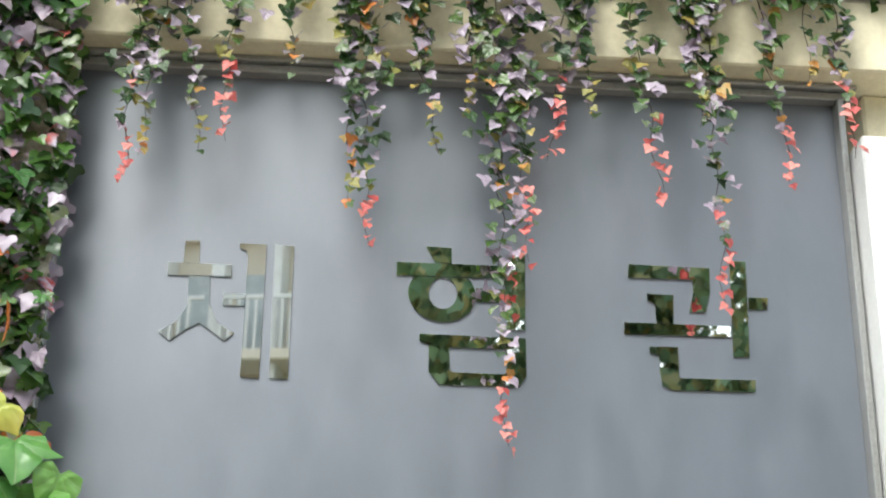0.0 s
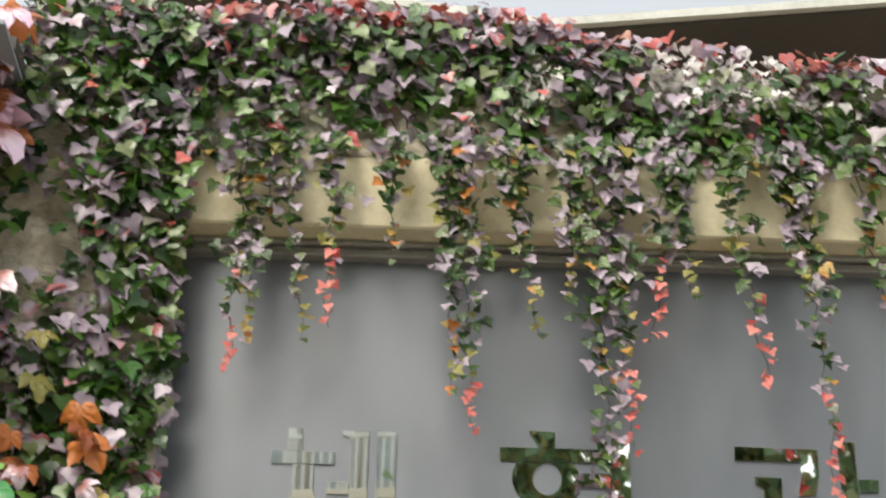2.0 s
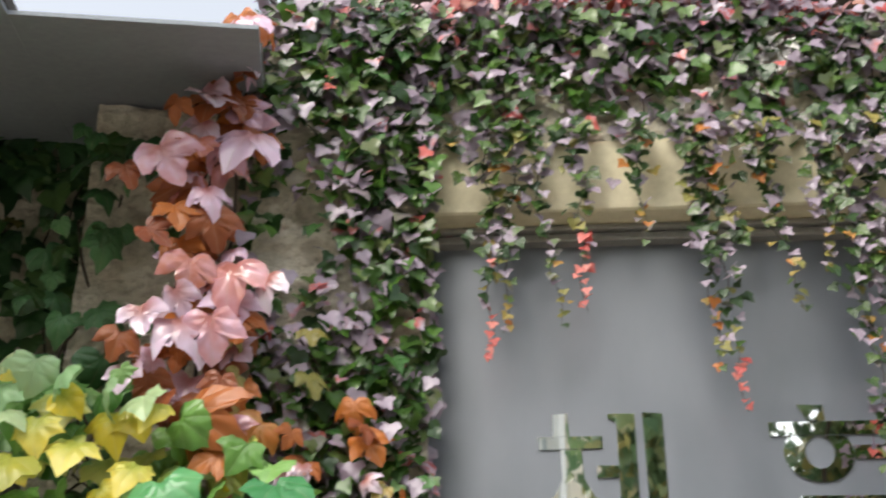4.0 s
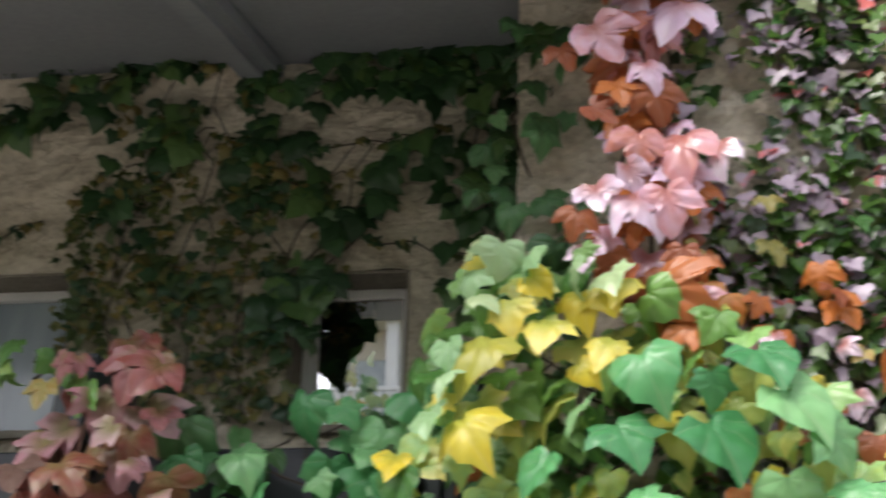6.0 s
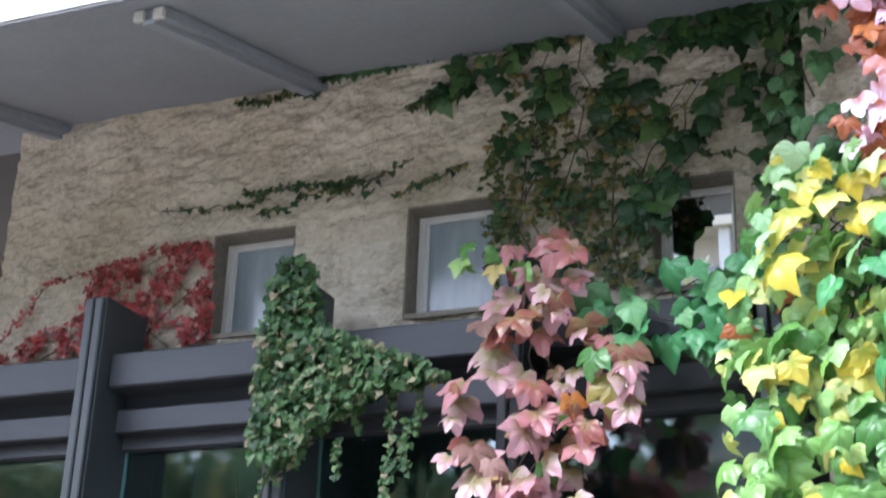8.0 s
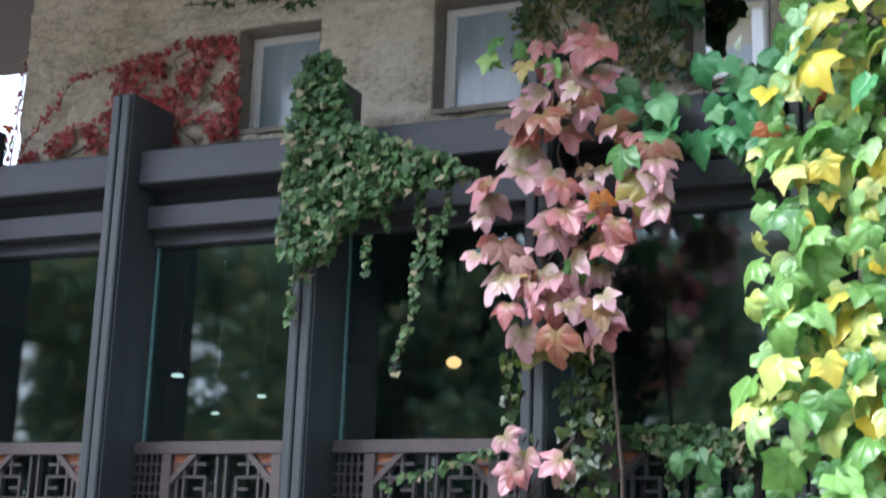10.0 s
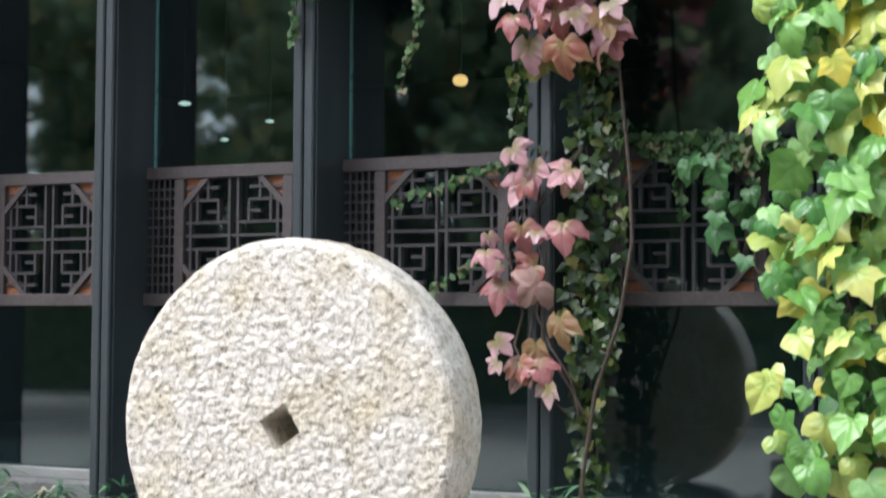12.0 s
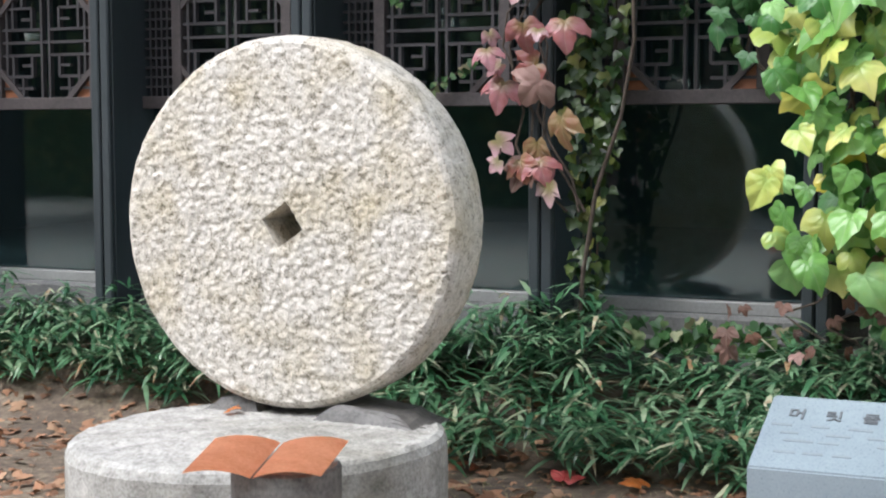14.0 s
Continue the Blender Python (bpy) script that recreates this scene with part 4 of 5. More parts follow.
for r, (y, xs) in enumerate(((0.275, (0.06, 0.20, 0.33, 0.50)), (0.225, (0.10, 0.26, 0.40, 0.55)), (0.175, (0.12, 0.24, 0.44)), (0.10, (0.10, 0.20, 0.30)))):
    for x in xs:
        bar = box("text_bar", FAINT, pq, x - 0.03, x - 0.03 + rnd.uniform(0.06, 0.12), y, y + 0.014, 0.0, 0.002, 0)
        bar.matrix_local = SLANT

# ---- vines ----
UP = Vector((0, 0, 1))


def inside(z, rows):
    """The span across at height z, from rows of (z, from, to) that run downwards."""
    z = min(max(z, rows[-1][0]), rows[0][0])
    for (za, a0, a1), (zb, b0, b1) in zip(rows, rows[1:]):
        if zb <= z <= za:
            u = (za - z) / (za - zb)
            return a0 + (b0 - a0) * u, a1 + (b1 - a1) * u
    return None


def leafy(name, label, rows, y, deep, count, kind, size, mats, seed, stems=4, face=(0, -1, 0.45), spread=0.45, stem_r=0.008):
    """A vine of separate leaves that fills an outline on a wall parallel to the facade."""
    rnd = random.Random(seed)
    zt, zb = rows[0][0], rows[-1][0]
    vine = thing(name, label, "vine", (0, 0, 0))
    for k in range(stems):
        pts = []
        u = rnd.uniform(0.2, 0.8)
        for i in range(9):
            z = zb + (zt - zb) * i / 8
            a, b = inside(z, rows)
            pts.append((a + (b - a) * (u + 0.12 * math.sin(i * 1.7 + k)), y + 0.03 + rnd.uniform(0, 0.03), z))
        part("stem", tube(bmesh.new(), pts, stem_r, stem_r * 0.5, 5), BARK, vine, "thin brown woody stem")
    made = tries = 0
    while made < count and tries < count * 30:
        tries += 1
        z = rnd.uniform(zb, zt)
        a, b = inside(z, rows)
        wide = max(r[2] - r[1] for r in rows)
        if rnd.random() > (b - a) / wide:
            continue
        at = (rnd.uniform(a, b), y - rnd.uniform(0, deep), z + size * 0.4)
        pick = rnd.random()
        mat = next(m for p, m in mats if pick <= p)
        leaf(vine, kind, mat, at, leaf_pose(rnd, face, spread), size * rnd.uniform(0.55, 1.3), rnd)
        made += 1
    return vine


# ivy over the pillar and the beam
def ivy_top(s):
    """The height of the ivy's upper edge along the sign wall."""
    step = min(max((s - 1.5) / 0.35, 0.0), 1.0)
    return 6.20 + 0.03 * min(s, 1.2) - step * (0.10 + 0.075 * max(s - 1.8, 0.0))


ivy = thing("ivy_cover", "dense small-leaved green and red ivy over stone, sky sheen painted lavender", "ivy")
rnd = random.Random(21)
heap, tops = Heap(), Heap()
singles = 0
for k in range(3000):
    x, z = rnd.uniform(-0.40, 0.28), rnd.uniform(3.3, 6.2)
    bare = math.exp(-(((x + 0.27) / 0.13) ** 2 + ((z - 5.12) / 0.22) ** 2)) + 0.55 * (noise.noise((x * 3.1, z * 3.1, 2)) > 0.22)
    if rnd.random() < bare:
        continue
    at = Vector((x, 6.53 - abs(rnd.gauss(0, 0.045)), z))
    turn = leaf_pose(rnd, (0, -0.9, 0.75), 0.34, 0.72, 0.32)
    if singles < 150 and 4.0 < z:
        leaf(ivy, "ivy", L_IVYOB, at, turn, rnd.uniform(0.042, 0.070), rnd)
        singles += 1
    else:
        heap.add("ivy", at, turn, rnd.uniform(0.036, 0.066), rnd)
    if k < 260:
        at = Vector((0.25 + rnd.gauss(0, 0.025), rnd.uniform(6.5, 6.72), rnd.uniform(3.3, 5.3)))
        heap.add("ivy", at, leaf_pose(rnd, (0.6, -1, 0.6), 0.4), rnd.uniform(0.045, 0.07), rnd)
for k in range(3800):
    s = rnd.uniform(0.1, 3.9)
    top = ivy_top(s) + 0.035 * noise.noise((s * 4, 0, 0))
    z = top - abs(rnd.gauss(0, 0.34))
    low = 5.56 + 0.07 * noise.noise((s * 3.0, 5, 0))
    if z < low:
        continue
    if s > 1.6 and z > 5.85 and noise.noise((s * 2.4, z * 5, 9)) > -0.05 and rnd.random() < 0.88:
        continue
    at = wing_point(s, 0.13 + abs(rnd.gauss(0, 0.05)), z)
    turn = leaf_pose(rnd, (-0.16, -0.9, 0.75), 0.34, 0.72, 0.32)
    if singles < 300:
        leaf(ivy, "ivy", L_IVYOB, at, turn, rnd.uniform(0.042, 0.070), rnd)
        singles += 1
    else:
        (tops if z > top - 0.07 else heap).add("ivy", at, turn, rnd.uniform(0.036, 0.066), rnd)
    if k < 420:
        s = rnd.uniform(-0.35, 3.9)
        top = ivy_top(s)
        tops.add("ivy", wing_point(s, rnd.uniform(-0.1, 0.2), top + rnd.uniform(-0.05, 0.04)), leaf_pose(rnd, (-0.1, -0.6, 1), 0.5), rnd.uniform(0.045, 0.075), rnd)
pale = Heap()
for k in range(1500):
    s, z = rnd.uniform(1.5, 3.9), rnd.uniform(5.82, 6.2)
    if noise.noise((s * 2.4, z * 5, 9)) > -0.05 and z < ivy_top(s) - 0.02:
        pale.add("ivy", wing_point(s, 0.13 + abs(rnd.gauss(0, 0.04)), z), leaf_pose(rnd, (-0.16, -1, 0.9), 0.5), rnd.uniform(0.02, 0.045), rnd)
tagged(pale.done("pale_leaves", L_PALE, ivy), "pale dry leaves and twigs", kind="stuff")
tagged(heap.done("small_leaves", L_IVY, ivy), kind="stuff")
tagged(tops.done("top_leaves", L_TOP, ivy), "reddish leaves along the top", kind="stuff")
for k in range(10):
    s = 0.2 + 0.36 * k
    part("runner", tube(bmesh.new(), wander(wing_point(s, 0.15, 6.1), wing_point(s + rnd.uniform(-0.2, 0.3), 0.15, 5.57), 7, 0.03, rnd), 0.006, 0.003, 5), BARK, ivy, "thin brown runner")


# strands that hang over the sign
def strand(s0, s1, z1, width, seed, hue):
    rnd = random.Random(seed)
    st = thing("hanging_vine", "hanging ivy strand with red tip leaves" if hue else "hanging ivy strand of green leaves with painted lavender sky sheen", "vine", group="hanging strands")
    z0 = 5.62
    n = max(int((z0 - z1) / 0.05), 4)
    pts = [wing_point(s0 + (s1 - s0) * (i / n) ** 1.4 + 0.012 * math.sin(i * 1.3 + seed), 0.21 + 0.02 * math.sin(i * 0.7), z0 + (z1 - z0) * i / n) for i in range(n + 1)]
    part("stem", tube(bmesh.new(), pts, 0.0025, 0.001, 5), BARK, st, "thin reddish stem")
    z = z0
    while z > z1:
        u = (z0 - z) / (z0 - z1)
        f = u * n
        i = min(int(f), n - 1)
        p = pts[i].lerp(pts[i + 1], f - i)
        w = 0.8 * width * max(0.0, 1 - u * 1.2) + 0.014
        for _ in range(1 if w < 0.03 else (2 if w < 0.06 else 3)):
            a = rnd.random()
            if hue and z - z1 < 0.2:
                mat = L_CORAL
            elif hue and z - z1 < 0.36:
                mat = L_OLIVE if a < 0.22 else (L_CORAL if a < 0.5 else L_STRAND)
            elif not hue and u > 0.7:
                mat = L_OLIVE if a < 0.6 else L_STRAND
            else:
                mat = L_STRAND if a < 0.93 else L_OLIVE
            at = p + Vector((rnd.gauss(0, w * 0.75), -abs(rnd.gauss(0, 0.02)), rnd.uniform(-0.015, 0.015)))
            leaf(st, "ivy", mat, at, leaf_pose(rnd, (-0.16, -0.85, 0.75), 0.32, 0.75, 0.4), (0.052 - 0.026 * u) * rnd.uniform(0.8, 1.2), rnd)
        z -= 0.019
    return st


for k, row in enumerate(((0.60, 0.616, 4.68, 0.09, 1), (0.93, 0.93, 4.86, 0.045, 1), (0.70, 0.66, 4.79, 0.06, 0), (0.76, 0.855, 4.82, 0.03, 0), (1.38, 1.435, 4.48, 0.10, 1),
                         (1.33, 1.375, 4.62, 0.06, 0), (1.53, 1.67, 4.84, 0.05, 0), (1.86, 1.892, 3.83, 0.12, 1), (1.92, 1.97, 4.46, 0.06, 1), (1.78, 1.755, 4.97, 0.06, 0),
                         (2.15, 2.188, 4.99, 0.05, 0), (2.11, 2.044, 4.84, 0.06, 1), (2.33, 2.435, 4.68, 0.06, 1), (2.61, 2.617, 4.32, 0.07, 1), (2.52, 2.575, 4.98, 0.06, 0),
                         (2.80, 2.88, 4.80, 0.04, 1), (3.07, 3.10, 4.90, 0.05, 1), (1.13, 1.15, 5.12, 0.06, 0), (1.60, 1.58, 5.15, 0.05, 0), (2.96, 2.98, 5.2, 0.03, 0))):
    strand(*row[:4], 50 + k, row[4])

# large-leaved vines
mv = leafy("creeper", "hanging creeper with large mauve and rust leaves", [(5.95, -0.48, -0.36), (5.6, -0.52, -0.36), (5.3, -0.62, -0.28), (5.0, -0.62, -0.38), (4.8, -0.62, -0.34), (4.5, -0.66, -0.42), (4.3, -0.5, -0.36)],
           6.44, 0.16, 85, "maple", 0.10, ((0.35, L_MAUVE), (1.0, L_RUST)), 31, face=(-0.1, -1, 0.75), spread=0.4)


def place_leaves(vine, rows, y, kind, mat, face, spread, seed):
    """Single large leaves (across, height, size) in front of a vine."""
    rnd = random.Random(seed)
    for x, z, size in rows:
        leaf(vine, kind, mat, (x, y - rnd.uniform(0, 0.06), z + 0.38 * size), leaf_pose(rnd, face, spread), 0.9 * size, rnd)


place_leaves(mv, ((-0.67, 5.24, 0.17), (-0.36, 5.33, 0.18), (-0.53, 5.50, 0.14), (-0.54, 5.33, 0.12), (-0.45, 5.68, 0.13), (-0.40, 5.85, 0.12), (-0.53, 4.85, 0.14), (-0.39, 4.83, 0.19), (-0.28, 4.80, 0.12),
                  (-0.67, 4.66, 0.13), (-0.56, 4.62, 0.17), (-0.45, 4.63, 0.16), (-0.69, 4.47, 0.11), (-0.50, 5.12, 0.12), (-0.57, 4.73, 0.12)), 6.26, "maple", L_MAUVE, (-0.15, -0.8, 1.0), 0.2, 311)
place_leaves(mv, ((-0.68, 4.95, 0.11), (-0.78, 5.20, 0.10), (-0.60, 5.05, 0.12), (-0.48, 5.02, 0.13), (-0.72, 4.58, 0.10), (-0.62, 5.46, 0.09), (-0.40, 4.45, 0.10), (-0.48, 4.30, 0.21), (-0.38, 4.20, 0.12)), 6.24, "maple", L_RUST, (-0.2, -1.0, 0.3), 0.3, 312)
leafy("creeper", "creeper with orange, red and yellow leaves over ivy", [(4.75, -0.42, -0.1), (4.4, -0.44, 0.1), (4.0, -0.36, 0.25), (3.5, -0.3, 0.3)],
      6.46, 0.1, 46, "maple", 0.085, ((0.4, L_RUST), (0.65, L_MAUVE), (0.85, L_OLIVE), (1.0, L_YELLOW)), 32)
YROWS = [(4.50, -1.08, -0.75), (4.38, -1.16, -0.52), (4.15, -1.25, -0.12), (3.9, -1.30, 0.14), (3.45, -1.38, 0.14), (2.9, -1.36, 0.05), (2.6, -1.43, 0.0), (2.2, -1.33, 0.0), (1.9, -1.36, 0.0), (1.4, -1.32, 0.0), (1.05, -1.34, -0.1), (0.88, -1.3, -0.3), (0.72, -0.95, -0.3)]
yv = leafy("climbing_vine", "climbing vine of large yellow and light green leaves", [r for r in YROWS if r[0] > 3.0], 6.42, 0.24, 190, "heart", 0.108, ((0.68, L_GREEN), (0.9, L_LIME), (0.985, L_YELLOW), (1.0, L_RUST)), 33, stems=6, face=(-0.25, -0.8, 1.0), spread=0.3)
place_leaves(yv, ((-0.98, 4.09, 0.20), (-1.06, 3.85, 0.19), (-0.80, 4.17, 0.14), (-0.58, 4.32, 0.11), (-0.92, 4.24, 0.13), (-0.86, 4.33, 0.10), (-0.72, 4.05, 0.10), (-1.10, 3.98, 0.08), (-0.62, 4.12, 0.13), (-1.02, 3.42, 0.13), (-0.72, 3.45, 0.12), (-1.12, 3.2, 0.11)), 6.15, "heart", L_YELLOW, (-0.1, -1.0, 0.5), 0.2, 331)
place_leaves(yv, ((-1.03, 4.44, 0.12), (-1.03, 4.36, 0.11), (-0.94, 4.42, 0.13), (-0.84, 4.40, 0.13), (-0.73, 4.37, 0.12), (-0.62, 4.34, 0.12), (-1.02, 4.27, 0.10), (-1.10, 4.12, 0.11), (-1.09, 4.02, 0.10), (-1.14, 3.90, 0.12), (-0.70, 3.92, 0.12)), 6.14, "heart", L_SAGE, (-0.3, -0.35, 1.0), 0.16, 332)
place_leaves(yv, ((-0.54, 4.02, 0.20), (-0.21, 4.03, 0.19), (-0.15, 3.89, 0.22), (-0.35, 3.80, 0.21), (-0.61, 3.82, 0.18), (-0.04, 3.80, 0.16), (-0.34, 3.98, 0.12), (-0.80, 3.74, 0.15), (-0.15, 3.66, 0.18), (-0.50, 3.62, 0.18), (0.06, 3.66, 0.15), (-0.33, 3.45, 0.18), (-0.62, 3.40, 0.16), (-0.05, 3.40, 0.17)), 6.10, "heart", L_LUSH, (-0.1, -0.75, 1.0), 0.18, 333)
leafy("climbing_vine", "climbing vine of broad light green leaves, some yellow", [r for r in YROWS if r[0] < 3.5], 6.40, 0.36, 250, "heart", 0.138, ((0.72, L_GREEN), (0.94, L_LIME), (1.0, L_YELLOW)), 34, stems=6, face=(-0.25, -0.8, 1.0), spread=0.28)
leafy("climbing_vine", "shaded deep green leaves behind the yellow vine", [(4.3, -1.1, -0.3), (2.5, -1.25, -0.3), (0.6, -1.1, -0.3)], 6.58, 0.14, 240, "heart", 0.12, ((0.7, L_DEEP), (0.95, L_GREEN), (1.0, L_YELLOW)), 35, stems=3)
leafy("climbing_vine", "crowded light green leaves at the building corner", [(3.6, -1.2, -0.7), (2.6, -1.28, -0.7), (1.6, -1.2, -0.7), (0.95, -1.2, -0.7)], 6.30, 0.2, 160, "heart", 0.13, ((0.74, L_GREEN), (0.96, L_LIME), (1.0, L_YELLOW)), 44, stems=2, face=(-0.25, -0.8, 1.0), spread=0.28)
leafy("pink_vine", "vine with large pink lobed leaves draped over the timber post", [(4.38, -2.30, -2.12), (4.1, -2.58, -2.0), (3.9, -2.55, -2.2), (3.68, -2.62, -1.8), (3.4, -2.78, -1.74), (3.2, -2.74, -2.0), (3.0, -2.55, -2.02), (2.76, -2.58, -2.05)],
      6.60, 0.22, 120, "maple", 0.128, ((0.86, L_PINK), (0.93, L_DRY), (0.98, L_OLIVE), (1.0, L_GREEN)), 36, face=(0, -0.9, 0.7), spread=0.26)
leafy("pink_vine", "drooping vine with dusky pink leaves on the timber post", [(2.36, -2.55, -2.16), (2.1, -2.76, -2.3), (1.8, -2.74, -2.36), (1.55, -2.72, -2.3), (1.3, -2.66, -2.24), (1.1, -2.44, -2.2)],
      6.60, 0.14, 24, "maple", 0.12, ((0.7, L_PINK), (0.94, L_DRY), (1.0, L_OLIVE)), 37, face=(0, -1, 0.4), spread=0.35)
leafy("green_vine", "green leaves trailing along the timber beam", [(4.14, -2.1, -1.3), (4.0, -2.16, -1.2), (3.85, -2.0, -1.2), (3.66, -1.7, -1.3)], 6.74, 0.16, 50, "heart", 0.14, ((0.8, L_LUSH), (1.0, L_DEEP)), 38, stems=2, face=(-0.1, -0.8, 0.9), spread=0.28)
leafy("green_vine", "green leaves trailing in front of the fretwork", [(2.3, -1.9, -1.7), (1.98, -1.70, -1.34), (1.8, -1.62, -1.26), (1.6, -1.42, -1.24)], 6.86, 0.1, 22, "heart", 0.10, ((0.8, L_DEEP), (1.0, L_GREEN)), 39, stems=2)
leafy("green_vine", "few bright green leaves by the upper window", [(4.42, -2.76, -2.6), (4.26, -2.8, -2.5)], 6.7, 0.05, 6, "heart", 0.10, ((1.0, L_GREEN),), 40, stems=1)
leafy("creeper", "small dry brown and pink leaves at the vine's foot", [(0.95, -1.3, -0.75), (0.7, -1.6, -0.75), (0.5, -1.5, -0.8)], 6.55, 0.3, 18, "maple", 0.062, ((0.6, L_LITTERLEAF), (1.0, L_DRY)), 41, stems=2)


leafy("green_vine", "deep green leaves over the stone pilaster", [(5.6, -0.98, -0.7), (5.2, -1.12, -0.6), (4.8, -1.16, -0.6), (4.3, -1.12, -0.6)], 6.67, 0.14, 48, "heart", 0.095, ((1.0, L_DEEP),), 42, stems=2)


leafy("creeper", "orange and yellow creeper leaves at the wall's far end", [(4.45, -6.5, -6.25), (4.1, -6.6, -6.2)], 7.2, 0.08, 18, "maple", 0.06, ((0.6, L_RUST), (1.0, L_YELLOW)), 45, stems=1)
near = thing("climbing_vine", "large bright lime-green leaves low on the pillar", "vine")
part("stem", tube(bmesh.new(), wander((0.1, 6.3, 2.6), (0.28, 6.24, 3.75), 6, 0.02, random.Random(3)), 0.008, 0.004, 5), BARK, near, "thin brown woody stem")
rnd = random.Random(46)
for x, z, s, m in ((0.22, 3.83, 0.11, L_YELLOW), (0.26, 3.72, 0.15, L_GREEN), (0.40, 3.63, 0.13, L_GREEN), (0.21, 3.62, 0.17, L_GREEN), (0.36, 3.56, 0.19, L_GREEN), (0.18, 3.5, 0.18, L_GREEN)):
    leaf(near, "heart", m, (x, 6.2, z), leaf_pose(rnd, (-0.1, -0.9, 0.8), 0.2), s, rnd)


def ivy_patch(name, label, rows, y, deep, count, size, mat, seed, single=60, stem=True, kind="ivy", extra=(), gaps=0.0):
    """Small-leaved ivy in an outline on a wall, with a few runners."""
    rnd = random.Random(seed)
    v = thing(name, label, "ivy")
    heap = Heap()
    zt, zb = rows[0][0], rows[-1][0]
    wide = max(r[2] - r[1] for r in rows)
    made = 0
    for _ in range(count * 12):
        if made >= count:
            break
        z = rnd.uniform(zb, zt)
        a, b = inside(z, rows)
        if rnd.random() > (b - a) / wide:
            continue
        x = rnd.uniform(a, b)
        if gaps and noise.noise((x * 5.0, z * 5.0, seed)) + 0.5 * noise.noise((x * 13, z * 13, seed)) < gaps - 0.25:
            continue
        heap.add(kind, (x, y - rnd.uniform(0, deep), z), leaf_pose(rnd, (0, -1, 0.6), 0.4), size * rnd.uniform(0.7, 1.2), rnd)
        made += 1
    for (xa, za), (xb, zc), n in extra:
        way = wander((xa, y - 0.02, za), (xb, y - 0.02, zc), 10, 0.02, rnd)
        part("runner", tube(bmesh.new(), way, 0.005, 0.003, 5), BARK, v, "thin brown runner")
        for i in range(n):
            u = rnd.random() * 9.99
            p = way[int(u)].lerp(way[int(u) + 1], u - int(u))
            heap.add(kind, p + Vector((rnd.gauss(0, 0.012), -rnd.uniform(0, 0.03), rnd.gauss(0, 0.012))), leaf_pose(rnd, (0, -1, 0.6), 0.4), size * rnd.uniform(0.55, 0.9), rnd)
    if stem:
        for k in range(3):
            pts = []
            for i in range(7):
                z = zb + (zt - zb) * i / 6
                a, b = inside(z, rows)
                pts.append((a + (b - a) * (0.25 + 0.25 * k + 0.08 * math.sin(i * 2 + k)), y - 0.004, z))
            part("runner", tube(bmesh.new(), pts, 0.006, 0.003, 5), BARK, v, "thin brown runner")
    tagged(heap.done("small_leaves", mat, v), kind="stuff")
    return v


ivy_patch("ivy", "dark green small-leaved ivy over a timber post and beam", [(4.44, -3.78, -3.66), (4.3, -3.86, -3.60), (4.1, -3.88, -3.56), (4.0, -3.9, -3.46), (3.9, -3.9, -3.22), (3.8, -3.9, -2.95), (3.7, -3.9, -2.82), (3.58, -3.9, -3.3), (3.45, -3.9, -3.55), (3.3, -3.9, -3.65)],
          6.66, 0.15, 2800, 0.041, L_DARKIVY, 61, gaps=0.0, extra=(((-3.84, 3.4), (-3.85, 2.98), 60), ((-3.78, 3.4), (-3.77, 3.2), 30), ((-3.3, 3.8), (-3.31, 3.42), 60), ((-2.96, 3.75), (-2.98, 3.4), 50), ((-3.12, 3.8), (-3.13, 3.1), 120), ((-3.13, 3.1), (-3.24, 2.66), 34), ((-3.42, 3.4), (-3.42, 3.2), 30), ((-3.05, 3.5), (-3.02, 3.2), 40)))
ivy_patch("ivy", "yellow-green small-leaved ivy climbing the timber post", [(3.3, -2.3, -2.2), (2.8, -2.36, -2.14), (2.3, -2.38, -2.08), (1.6, -2.40, -2.10), (1.2, -2.36, -2.16), (0.6, -2.36, -2.22)],
          6.74, 0.08, 520, 0.052, leaf_paint("yellowgreen_ivy", [(0.0, (0.010, 0.03, 0.007)), (0.5, (0.026, 0.06, 0.012)), (0.85, (0.06, 0.10, 0.018)), (1.0, (0.16, 0.16, 0.035))], island=True), 62,
          extra=(((-2.60, 2.85), (-2.52, 2.1), 90), ((-2.66, 2.8), (-2.62, 2.45), 30)))
ivy_patch("ivy", "small-leaved ivy along the fretwork's top rail", [(2.45, -2.12, -1.4), (2.36, -2.08, -1.34), (2.27, -1.8, -1.36)], 6.97, 0.07, 430, 0.04, L_DARKIVY, 63, gaps=0.08, extra=(((-1.72, 2.3), (-1.7, 2.14), 26), ((-1.55, 2.3), (-1.53, 2.18), 20), ((-1.9, 2.3), (-1.86, 2.02), 26), ((-3.42, 2.16), (-2.76, 2.34), 70), ((-3.21, 1.69), (-2.95, 1.83), 30)))
ivy_patch("ground_ivy", "low green ivy on the ledge stones", [(0.60, -2.2, -1.1), (0.47, -2.2, -1.1)], 6.76, 0.08, 190, 0.05, L_DARKIVY, 64, stem=False)
